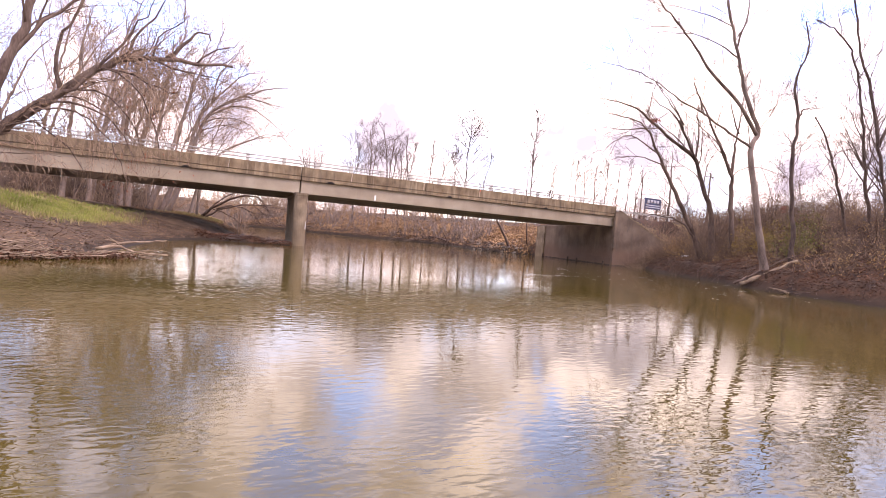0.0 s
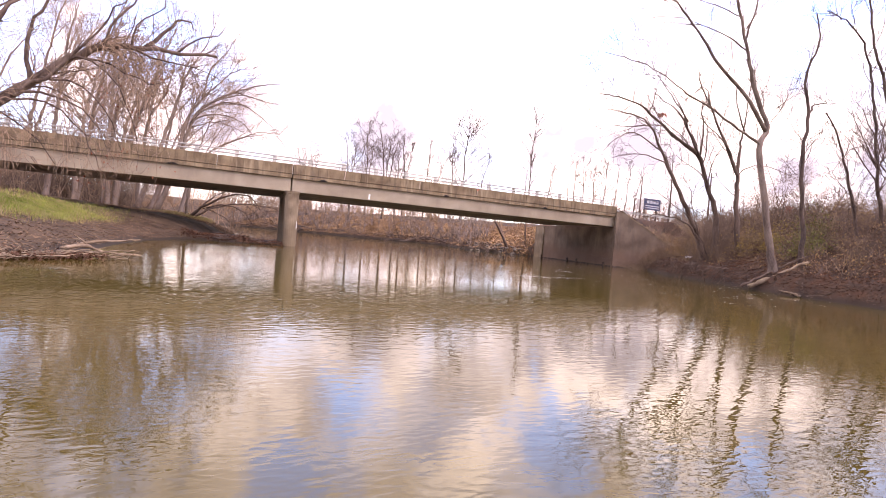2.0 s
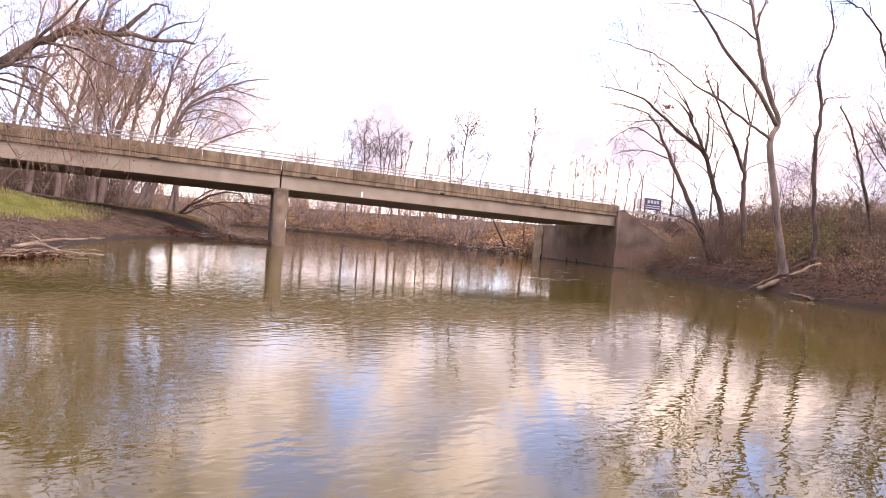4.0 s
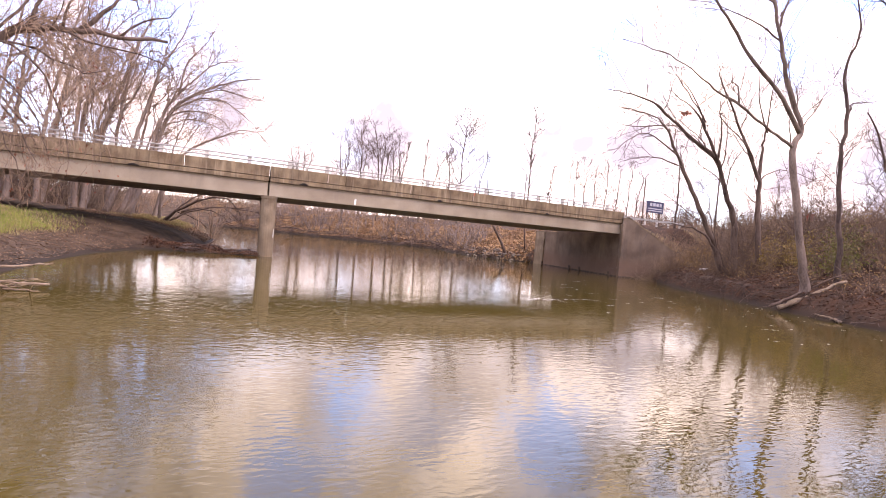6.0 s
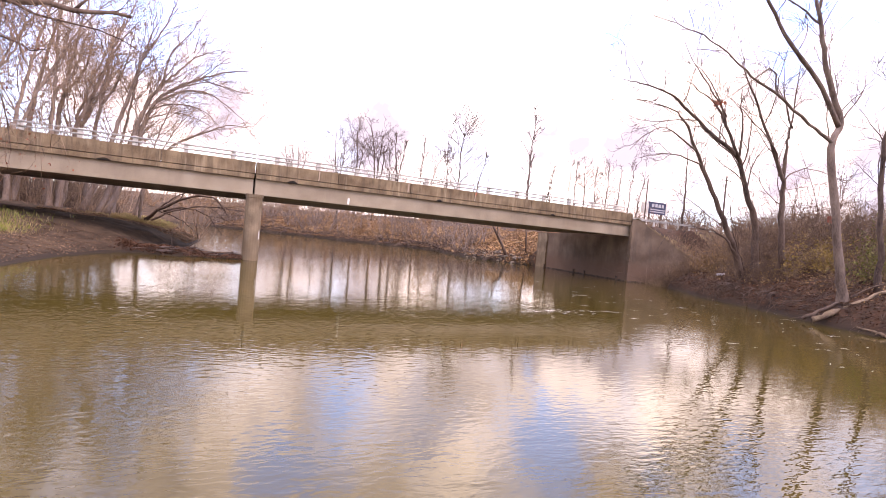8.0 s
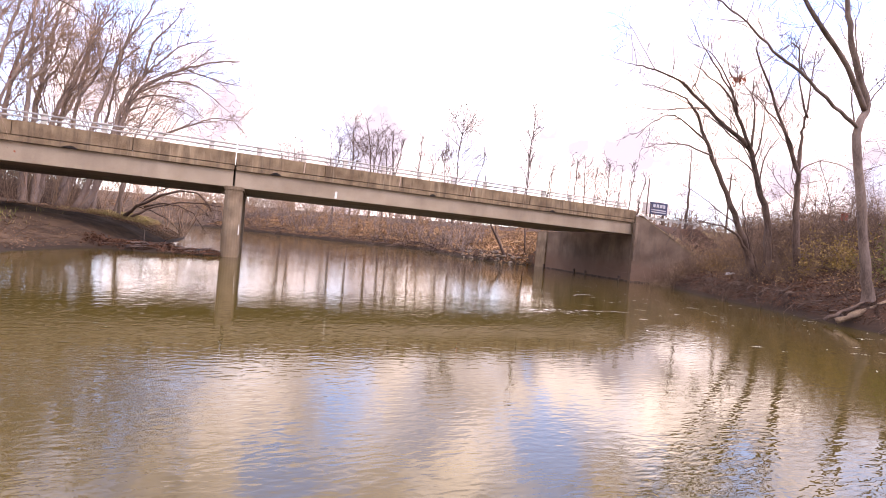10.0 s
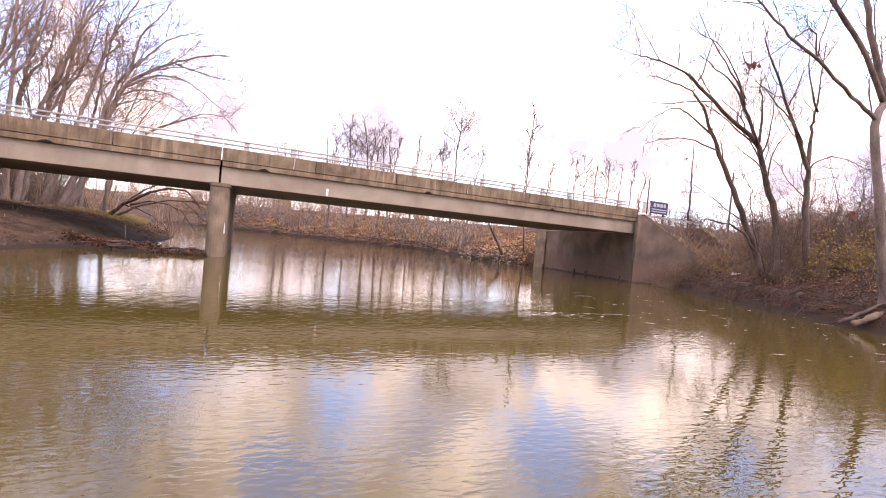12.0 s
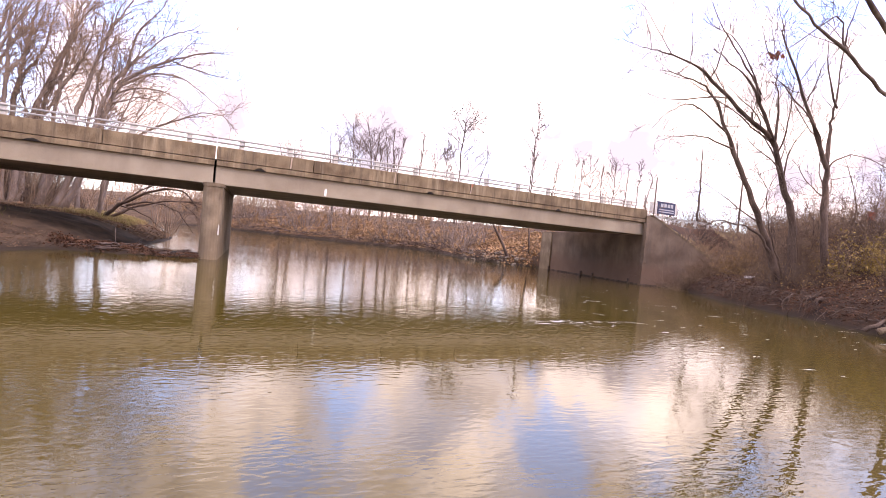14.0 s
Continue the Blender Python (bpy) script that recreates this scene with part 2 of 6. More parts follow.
# ---- river and ground ----
LEFT = [(-22, -60), (-16, -25), (-11.5, -3), (-8.0, 7.5), (-6.0, 12.8), (-4.4, 15.4), (-3.6, 19), (-3.3, 23), (-2.7, 28), (-1.2, 32.3), (0.6, 34.6), (1.8, 38.6), (2.6, 43.3), (3.4, 50), (3.5, 54.5), (2.4, 60), (-1, 68), (-7, 79), (-16, 91), (-32, 104), (-70, 120), (-200, 150)]
RIGHT = [(-200, 185), (-70, 150), (-25, 132), (2, 117), (14, 104), (21, 93), (26, 84.5), (33, 79.5), (35.5, 73), (33.5, 64), (32.3, 57), (33.4, 52), (36.2, 48.5), (34.6, 36), (36.4, 32.7), (34.2, 29.6), (31.2, 25.0), (29.7, 21.5), (28.3, 18.2), (26.8, 15.3), (25.9, 12), (25.3, 8), (24.6, 0), (23.5, -25), (23, -60)]
ROAD_Y0, ROAD_Y1, ROAD_Z = 33.9, 44.4, 4.78


def tide_mark(m, colour, top, amount):
    """Brown silt left by high water on the foot of a wall."""
    nt = m.node_tree
    b = nt.nodes["Principled BSDF"]
    old = b.inputs["Base Color"].links[0].from_socket
    geo, sep = nt.nodes.new("ShaderNodeNewGeometry"), nt.nodes.new("ShaderNodeSeparateXYZ")
    no, ad = nt.nodes.new("ShaderNodeTexNoise"), nt.nodes.new("ShaderNodeMath")
    no.inputs["Scale"].default_value, no.inputs["Detail"].default_value = 0.9, 5.0
    ad.operation = "MULTIPLY_ADD"
    ad.inputs[1].default_value = 0.7
    ra, mx = nt.nodes.new("ShaderNodeMapRange"), nt.nodes.new("ShaderNodeMix")
    ra.inputs["From Min"].default_value, ra.inputs["From Max"].default_value, ra.inputs["To Min"].default_value, ra.inputs["To Max"].default_value = top - 0.1, top + 0.7, amount, 0.0
    mx.data_type = "RGBA"
    mx.inputs["B"].default_value = (*colour, 1)
    nt.links.new(geo.outputs["Position"], sep.inputs[0])
    nt.links.new(geo.outputs["Position"], no.inputs["Vector"])
    nt.links.new(no.outputs["Fac"], ad.inputs[0])
    nt.links.new(sep.outputs["Z"], ad.inputs[2])
    nt.links.new(ad.outputs[0], ra.inputs["Value"])
    nt.links.new(ra.outputs["Result"], mx.inputs["Factor"])
    nt.links.new(old, mx.inputs["A"])
    nt.links.new(mx.outputs["Result"], b.inputs["Base Color"])


tide_mark(M_abut, (0.165, 0.10, 0.07), 1.5, 0.75)
tide_mark(M_pier, (0.19, 0.135, 0.085), 1.5, 0.5)
river = np.array(LEFT + RIGHT, float)


def side_distance(px, py, line):
    pts = np.array(line, float)
    best = np.full(px.shape, 1e9)
    for (ax, ay), (bx, by) in zip(pts[:-1], pts[1:]):
        dx, dy = bx - ax, by - ay
        t = np.clip(((px - ax) * dx + (py - ay) * dy) / (dx * dx + dy * dy), 0, 1)
        best = np.minimum(best, np.hypot(px - ax - t * dx, py - ay - t * dy))
    return best


def in_river(px, py):
    inside = np.zeros(px.shape, bool)
    n = len(river)
    for i in range(n):
        (ax, ay), (bx, by) = river[i], river[(i + 1) % n]
        if ay == by:
            continue
        cross = ((ay > py) != (by > py)) & (px < (bx - ax) * (py - ay) / (by - ay) + ax)
        inside ^= cross
    return inside


def wobble(px, py, s, k=0.0):
    return (np.sin(px * s + 1.3 + k) * np.cos(py * s * 1.17 - 0.7 + k) + 0.5 * np.sin(px * s * 2.3 + py * s * 1.9 + 2.1 * k) + 0.25 * np.sin(px * s * 4.7 - py * s * 5.1 + k)) / 1.75


def ground_height(px, py):
    px, py = np.asarray(px, float), np.asarray(py, float)
    dl, dr, wet = side_distance(px, py, LEFT), side_distance(px, py, RIGHT), in_river(px, py)
    d = np.minimum(dl, dr)
    rough = 0.10 * wobble(px, py, 1.1) + 0.04 * wobble(px, py, 3.7, 2.0)
    left = np.interp(dl, [0, 0.5, 2, 4.5, 7, 10, 20, 60], [-0.05, 0.16, 0.55, 1.15, 1.9, 2.35, 2.6, 3.0])
    steep = np.interp(dl, [0, 0.4, 1.2, 2.2, 4, 10, 20, 60], [-0.05, 0.16, 0.55, 0.95, 1.35, 1.75, 2.4, 3.0])
    kl = np.clip((py - 32) / 5.0, 0, 1)
    left = left * (1 - kl) + steep * kl
    near = np.interp(dr, [0, 0.25, 0.8, 1.8, 4.5, 7.5, 10.5, 20, 60], [-0.05, 0.45, 0.95, 1.35, 2.3, 4.0, 5.15, 5.4, 5.8])
    far = np.interp(dr, [0, 0.4, 1.5, 4, 8, 14, 30, 60], [-0.05, 0.4, 1.0, 1.8, 2.8, 4.0, 5.4, 5.6])
    k = np.clip((py - 40) / 8.0, 0, 1)
    right = near * (1 - k) + far * k
    land = np.where(dl < dr, left, right)
    amount = np.clip(d / 1.5, 0, 1)
    z = np.where(wet, -np.clip(d * 0.35, 0.0, 1.6) - 0.06, land + rough * (0.35 + 0.65 * amount))
    # low bar of mud and debris reaching to the pier
    t = np.clip((px + 0.6) / 5.6, 0, 1)
    off = np.hypot(px + 0.6 - 5.6 * t, py - (34.4 - 1.2 * t))
    z = np.maximum(z, 0.34 + 0.10 * wobble(px, py, 2.9) - off * 0.36 - 0.22 * np.clip(t * 1.6 - 0.6, 0, 1))
    # road embankment beyond both ends of the bridge
    out = np.maximum(ROAD_Y0 - py, py - ROAD_Y1)
    slope = ROAD_Z - 0.06 - np.clip(out + 0.3, 0, None) * 0.55
    for edge, sign in ((36.2, 1), (-26.0, -1)):
        beyond = np.clip(((px - edge) * sign) / 0.6, 0, 1)
        lim = slope
        if sign > 0:
            wing_y = 33.62 - (px - 34.0) * 0.4615 + 0.45
            lim = np.where(py < wing_y, np.minimum(slope, 0.2 + 0.36 * (px - 36.0)), lim)
            lim = np.where((py >= wing_y) & (py < 37) & (px < 41.5), np.minimum(lim, 4.75 - (px - 34.5) * 0.67 + (py - wing_y) * 0.9), lim)
        z = np.where((beyond > 0) & ~wet, np.maximum(z, lim * beyond + z * (1 - beyond)), z)
    on_road = (out < -0.2) & ((px > 41.5) | ((px > 36.6) & (py > 35.5)) | (px < -26.4)) & ~wet
    z = np.where(on_road, ROAD_Z - 0.06, z)
    # low hills far away
    r = np.hypot(px - 10, py - 30)
    z = z + np.clip((r - 150) / 200, 0, 1) * (6 + 4 * wobble(px, py, 0.011)) + np.clip((r - 500) / 600, 0, 1) * (14 + 8 * wobble(px, py, 0.004))
    return z


def axis_lines(fine0, fine1, step, mid0, mid1, mstep, far):
    a = list(np.arange(fine0, fine1 + 1e-6, step))
    lo, hi = list(np.arange(fine0 - mstep, mid0, -mstep)), list(np.arange(fine1 + mstep, mid1, mstep))
    grow_lo, grow_hi, s = [], [], mstep
    x0, x1 = lo[-1], hi[-1]
    while x1 < far or x0 > -far:
        s *= 1.28
        x0, x1 = x0 - s, x1 + s
        grow_lo.append(x0), grow_hi.append(x1)
    return np.array(sorted(grow_lo + lo + a + hi + grow_hi))


gx, gy = axis_lines(-16, 48, 0.4, -45, 80, 1.6, 2200), axis_lines(8, 62, 0.4, -45, 130, 1.6, 2200)
GX, GY = np.meshgrid(gx, gy)
GZ = ground_height(GX, GY)
nx, ny = len(gx), len(gy)
g_faces = [(j * nx + i, j * nx + i + 1, (j + 1) * nx + i + 1, (j + 1) * nx + i) for j in range(ny - 1) for i in range(nx - 1)]

M_ground = material("bank_soil", (0.026, 0.016, 0.012), (0.078, 0.047, 0.032), 0.45, 0.95, 0.6, 9, 0.6)
stained(M_ground, (0.11, 0.05, 0.027), 0.6, (1, 1, 1), 1.6, 0.46, 0.66)
gn = M_ground.node_tree
geo_n, sep_n, wet_n, mix_n = gn.nodes.new("ShaderNodeNewGeometry"), gn.nodes.new("ShaderNodeSeparateXYZ"), gn.nodes.new("ShaderNodeMapRange"), gn.nodes.new("ShaderNodeMix")
mix_n.data_type = "RGBA"
mix_n.inputs["B"].default_value = (0.032, 0.021, 0.015, 1)
wet_n.inputs["From Min"].default_value, wet_n.inputs["From Max"].default_value = 0.38, 0.06
gn.links.new(geo_n.outputs["Position"], sep_n.inputs[0])
gn.links.new(sep_n.outputs["Z"], wet_n.inputs["Value"])
gb = gn.nodes["Principled BSDF"]
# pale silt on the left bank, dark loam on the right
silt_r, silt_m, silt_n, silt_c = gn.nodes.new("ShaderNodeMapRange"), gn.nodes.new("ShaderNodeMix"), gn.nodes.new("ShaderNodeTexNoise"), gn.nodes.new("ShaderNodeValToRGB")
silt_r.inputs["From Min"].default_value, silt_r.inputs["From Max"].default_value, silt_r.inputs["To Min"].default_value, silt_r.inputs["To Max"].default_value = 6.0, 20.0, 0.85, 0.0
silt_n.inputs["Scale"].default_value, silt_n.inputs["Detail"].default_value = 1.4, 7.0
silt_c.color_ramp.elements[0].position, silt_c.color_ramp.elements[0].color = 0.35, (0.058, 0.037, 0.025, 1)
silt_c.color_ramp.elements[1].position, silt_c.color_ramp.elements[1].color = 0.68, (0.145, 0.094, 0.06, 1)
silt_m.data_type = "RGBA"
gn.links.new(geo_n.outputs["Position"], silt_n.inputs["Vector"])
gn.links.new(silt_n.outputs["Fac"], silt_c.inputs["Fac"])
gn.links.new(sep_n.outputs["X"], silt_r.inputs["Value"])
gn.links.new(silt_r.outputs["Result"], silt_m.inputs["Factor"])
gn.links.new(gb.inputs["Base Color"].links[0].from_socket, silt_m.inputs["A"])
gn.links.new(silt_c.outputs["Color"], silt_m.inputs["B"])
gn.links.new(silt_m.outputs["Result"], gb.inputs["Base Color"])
gn.links.new(gb.inputs["Base Color"].links[0].from_socket, mix_n.inputs["A"])
gn.links.new(wet_n.outputs["Result"], mix_n.inputs["Factor"])
gn.links.new(mix_n.outputs["Result"], gb.inputs["Base Color"])
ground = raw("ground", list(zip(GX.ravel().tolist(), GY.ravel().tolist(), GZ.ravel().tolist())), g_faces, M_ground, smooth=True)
tagged(ground, "brown earth river banks strewn with fallen leaves", "ground", kind="structure")

M_water = bpy.data.materials.new("river_water")
M_water.use_nodes = True
nt = M_water.node_tree
wb = nt.nodes["Principled BSDF"]
wb.inputs["Base Color"].default_value = (0.076, 0.056, 0.013, 1)
wb.inputs["Roughness"].default_value = 0.012
wb.inputs["IOR"].default_value = 1.46
wco = nt.nodes.new("ShaderNodeTexCoord")
heights = []
for stretch, sc, amp in (((1.0, 1.8, 1), 0.7, 0.10), ((1.0, 2.6, 1), 2.4, 0.115), ((1.0, 2.2, 1), 5.6, 0.115), ((1.0, 1.8, 1), 11.0, 0.042)):
    mp = nt.nodes.new("ShaderNodeMapping")
    mp.inputs["Scale"].default_value = stretch
    mp.inputs["Rotation"].default_value = (0, 0, radians(24))
    no = nt.nodes.new("ShaderNodeTexNoise")
    no.inputs["Scale"].default_value, no.inputs["Detail"].default_value, no.inputs["Distortion"].default_value = sc, 2.0 if sc < 1 else 0.6, 0.5
    mu = nt.nodes.new("ShaderNodeMath")
    mu.operation = "MULTIPLY"
    mu.inputs[1].default_value = amp
    nt.links.new(wco.outputs["Object"], mp.inputs["Vector"])
    nt.links.new(mp.outputs["Vector"], no.inputs["Vector"])
    nt.links.new(no.outputs["Fac"], mu.inputs[0])
    heights.append(mu)
ad1, ad2 = nt.nodes.new("ShaderNodeMath"), nt.nodes.new("ShaderNodeMath")
nt.links.new(heights[0].outputs[0], ad1.inputs[0])
nt.links.new(heights[1].outputs[0], ad1.inputs[1])
nt.links.new(ad1.outputs[0], ad2.inputs[0])
nt.links.new(heights[2].outputs[0], ad2.inputs[1])
ad3 = nt.nodes.new("ShaderNodeMath")
nt.links.new(ad2.outputs[0], ad3.inputs[0])
nt.links.new(heights[3].outputs[0], ad3.inputs[1])
# calmer and livelier stretches of the surface
calm = nt.nodes.new("ShaderNodeTexNoise")
calm.inputs["Scale"].default_value, calm.inputs["Detail"].default_value = 0.12, 2.0
calm_r = nt.nodes.new("ShaderNodeMapRange")
calm_r.inputs["From Min"].default_value, calm_r.inputs["From Max"].default_value = 0.35, 0.65
calm_r.inputs["To Min"].default_value, calm_r.inputs["To Max"].default_value = 0.3, 1.0
nt.links.new(wco.outputs["Object"], calm.inputs["Vector"])
nt.links.new(calm.outputs["Fac"], calm_r.inputs["Value"])
wbump = nt.nodes.new("ShaderNodeBump")
wbump.inputs["Distance"].default_value = 0.03
nt.links.new(calm_r.outputs["Result"], wbump.inputs["Strength"])
nt.links.new(ad3.outputs[0], wbump.inputs["Height"])
nt.links.new(wbump.outputs["Normal"], wb.inputs["Normal"])
water = raw("water", [(-230, -90, 0), (150, -90, 0), (150, 210, 0), (-230, 210, 0)], [(0, 1, 2, 3)], M_water)
tagged(water, "muddy olive-brown river water with small ripples", "river", kind="structure")

# ---- bridge ----
FACE, BACK = 33.76, 44.5
X_L, X_R = -26.0, 34.15
SPAN_JOINT = 5.39
Z_BEAM, Z_SLAB, Z_DECK, Z_PARA, Z_RAIL = 3.62, 4.52, 4.78, 5.46, 5.92
bridge = empty("road_bridge", 4, 39, 0, label="long weathered concrete beam road bridge over the river", category="bridge")
bp = []
nbeam = 9
pitch_y = (BACK - FACE - 0.36) / nbeam
for x0, x1 in ((X_L, SPAN_JOINT - 0.05), (SPAN_JOINT + 0.05, X_R)):
    for k in range(nbeam):
        y0 = FACE + 0.18 + k * pitch_y
        bp.append(part("girder", box(x0, x1, y0 + 0.01, y0 + pitch_y - 0.01, Z_BEAM, Z_SLAB, 0.025), M_girder, bridge))
    bp.append(part("deck_slab", box(x0, x1, FACE, BACK, Z_SLAB + 0.002, Z_DECK, 0.02), M_parapet, bridge))
bp.append(part("road_surface", box(X_L, X_R, FACE + 0.42, BACK - 0.42, Z_DECK + 0.004, Z_DECK + 0.07), M_asphalt, bridge))
xs = [SPAN_JOINT + 4.7 * k for k in range(-7, 7)]
xs = [X_L] + [x for x in xs if X_L + 1 < x < X_R - 1] + [X_R]
for y0, y1 in ((FACE - 0.005, FACE + 0.35), (BACK - 0.35, BACK + 0.005)):
    for a, b in zip(xs[:-1], xs[1:]):
        ga = 0.03 if abs(a - SPAN_JOINT) < 0.1 else 0.012
        gb = 0.03 if abs(b - SPAN_JOINT) < 0.1 else 0.012
        bp.append(part("parapet_panel", box(a + ga, b - gb, y0, y1, Z_DECK + 0.022, Z_PARA, 0.03), M_parapet, bridge))
post_xs = [6.53 + 2.352 * k for k in range(-13, 12)]
for ym in (FACE + 0.17, BACK - 0.17):
    for x in post_xs:
        bm = box(x - 0.12, x + 0.12, ym - 0.10, ym + 0.10, Z_PARA - 0.01, Z_RAIL + 0.03, 0.02)
        bp.append(part("rail_post", bm, M_post, bridge))
    for zr in (Z_PARA + 0.19, Z_RAIL - 0.05):
        for x0, x1 in ((X_L, SPAN_JOINT - 0.03), (SPAN_JOINT + 0.03, 33.2)):
            bm = bmesh.new()
            bmesh.ops.create_cone(bm, cap_ends=True, segments=10, radius1=0.042, radius2=0.042, depth=x1 - x0, matrix=Matrix.Translation(((x0 + x1) / 2, ym - 0.12 if ym < 39 else ym + 0.12, zr)) @ Matrix.Rotation(radians(90), 4, "Y"))
            bp.append(part("rail", bm, M_rail, bridge))


def pier_outline(w, y0, y1, x0, x1, n=10):
    """A wall with round ends from (x0, y0) to (x1, y1)."""
    a = math.atan2(y1 - y0, x1 - x0)
    pts = []
    for cx, cy, s in ((x1, y1, a - math.pi / 2), (x0, y0, a + math.pi / 2)):
        for i in range(n + 1):
            t = s + math.pi * i / n
            pts.append((cx + w * math.cos(t), cy + w * math.sin(t)))
    return pts


bm = prism([(x, y, -2.0) for x, y in pier_outline(0.435, 33.15, 44.2, 5.37, 6.62)], (0, 0, 5.40))
pier = part("pier", bm, M_pier, bridge, "round-nosed concrete river pier")
bm = prism([(x, y, 3.45) for x, y in pier_outline(0.475, 33.15, 44.2, 5.37, 6.62)], (0, 0, 0.165))
cap = part("pier_cap", bm, M_pier, pier)
# recessed band in parapet concrete, added to draw the shade line under the cap
bm = prism([(x, y, 3.40) for x, y in pier_outline(0.42, 33.15, 44.2, 5.37, 6.62)], (0, 0, 0.05))
cap_shade = part("pier_shade_band", bm, M_parapet, pier)
bp.append(pier)
bm = box(X_L - 0.2, X_L + 1.2, FACE + 0.2, BACK - 0.2, 0.0, Z_BEAM - 0.01, 0.03)
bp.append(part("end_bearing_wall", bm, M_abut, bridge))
settle(bridge, bp)

# abutment with its wing walls
abut = empty("abutment", 36, 38, 0, label="stained concrete bridge abutment with sloping wing wall", category="abutment")
ap = []
sk = 0.12
fx = lambda y: 34.2 + sk * (y - 33.9)
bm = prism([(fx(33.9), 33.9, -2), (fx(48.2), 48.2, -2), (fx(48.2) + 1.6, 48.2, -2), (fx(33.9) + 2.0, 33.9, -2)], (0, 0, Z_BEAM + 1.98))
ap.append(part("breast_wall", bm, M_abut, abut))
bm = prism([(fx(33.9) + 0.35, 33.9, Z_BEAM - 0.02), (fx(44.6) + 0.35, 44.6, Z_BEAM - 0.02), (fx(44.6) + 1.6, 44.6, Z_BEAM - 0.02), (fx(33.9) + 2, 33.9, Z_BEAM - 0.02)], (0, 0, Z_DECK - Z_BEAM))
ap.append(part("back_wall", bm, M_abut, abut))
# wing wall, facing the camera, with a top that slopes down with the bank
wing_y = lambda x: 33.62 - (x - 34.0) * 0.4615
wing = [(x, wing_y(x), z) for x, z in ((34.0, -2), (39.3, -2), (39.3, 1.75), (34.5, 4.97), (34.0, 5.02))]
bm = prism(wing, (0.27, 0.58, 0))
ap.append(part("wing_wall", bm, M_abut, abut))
bm = prism([(x, wing_y(x) - 0.03, z) for x, z in ((34.48, 4.98), (34.42, 5.10), (39.36, 1.80), (39.36, 1.68))], (0.30, 0.66, 0))
ap.append(part("coping", bm, M_parapet, abut, "stained sloping concrete coping"))
bm = box(33.9, 34.16, 33.46, 33.74, 1.6, 4.5, 0.03)
ap.append(part("pilaster", bm, M_abut, abut))
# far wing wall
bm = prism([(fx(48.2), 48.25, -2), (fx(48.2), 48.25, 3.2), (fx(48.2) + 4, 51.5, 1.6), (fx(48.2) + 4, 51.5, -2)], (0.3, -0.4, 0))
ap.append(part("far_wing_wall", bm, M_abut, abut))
# end strip of the wall; its lit look is put in by the lighter pier concrete
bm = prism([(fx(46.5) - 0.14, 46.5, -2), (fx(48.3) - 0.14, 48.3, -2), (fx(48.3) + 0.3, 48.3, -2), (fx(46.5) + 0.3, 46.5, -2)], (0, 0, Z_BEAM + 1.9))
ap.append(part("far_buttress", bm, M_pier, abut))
waler = part("waterline_beam", prism([(fx(33.9) - 0.06, 33.4, -0.05), (fx(33.9) - 0.06, 33.4, 0.09), (fx(48.2) - 0.06, 48.2, 0.09), (fx(48.2) - 0.06, 48.2, -0.05)], (0.055, 0, 0)), M_bark_dark, abut, "dark soaked timber beam")
ap.append(waler)
wing_beam = part("waterline_beam", prism([(34.0, 33.60, -0.05), (34.0, 33.60, 0.09), (37.0, wing_y(37.0) - 0.02, 0.09), (37.0, wing_y(37.0) - 0.02, -0.05)], (-0.02, -0.05, 0)), M_bark_dark, abut, "dark soaked timber beam")
ap.append(wing_beam)
for y in (35.0, 39.5, 41.2, 46.5):
    ap.append(part("timber_stub", box(fx(y) - 0.18, fx(y) - 0.06, y - 0.07, y + 0.07, -0.6, 0.34, 0.015), M_bark_dark, abut))
settle(abut, ap)
# ---- trees ----
class Wood:
    """Collects tapered tubes into one mesh."""

    def __init__(self):
        self.v, self.f = [], []

    def tube(self, pts, radii, sides):
        pts = np.asarray(pts, float)
        n = len(pts)
        tan = np.gradient(pts, axis=0)
        tan /= np.linalg.norm(tan, axis=1)[:, None] + 1e-9
        ref = np.array([0.31, 0.95, 0.05]) if abs(tan[0, 2]) > 0.7 else np.array([0.05, 0.1, 0.99])
        u = np.cross(tan, ref)
        u /= np.linalg.norm(u, axis=1)[:, None] + 1e-9
        w = np.cross(tan, u)
        a = np.arange(sides) * 2 * np.pi / sides
        ring = pts[:, None] + np.asarray(radii)[:, None, None] * (np.cos(a)[None, :, None] * u[:, None] + np.sin(a)[None, :, None] * w[:, None])
        base = len(self.v)
        self.v.extend(map(tuple, ring.reshape(-1, 3).tolist()))
        for i in range(n - 1):
            for j in range(sides):
                k = (j + 1) % sides
                self.f.append((base + i * sides + j, base + i * sides + k, base + (i + 1) * sides + k, base + (i + 1) * sides + j))
        self.f.append(tuple(base + (n - 1) * sides + j for j in range(sides)))
        if sides > 5:
            self.f.append(tuple(base + sides - 1 - j for j in range(sides)))

    def put(self, name, mat, parent, label=""):
        return raw(name, self.v, self.f, mat, parent, label, smooth=True)


def unit(v):
    return v / (np.linalg.norm(v) + 1e-9)


def smooth_line(points, n):
    p = np.asarray(points, float)
    if len(p) < 3:
        t = np.linspace(0, 1, n)[:, None]
        return p[0] * (1 - t) + p[-1] * t
    q = np.vstack([2 * p[0] - p[1], p, 2 * p[-1] - p[-2]])
    out = []
    for s in np.linspace(0, len(p) - 1 - 1e-6, n):
        i, t = int(s), s - int(s)
        a, b, c, d = q[i], q[i + 1], q[i + 2], q[i + 3]
        out.append(0.5 * ((2 * b) + (c - a) * t + (2 * a - 5 * b + 4 * c - d) * t * t + (3 * b - a - 3 * c + d) * t ** 3))
    return np.array(out)


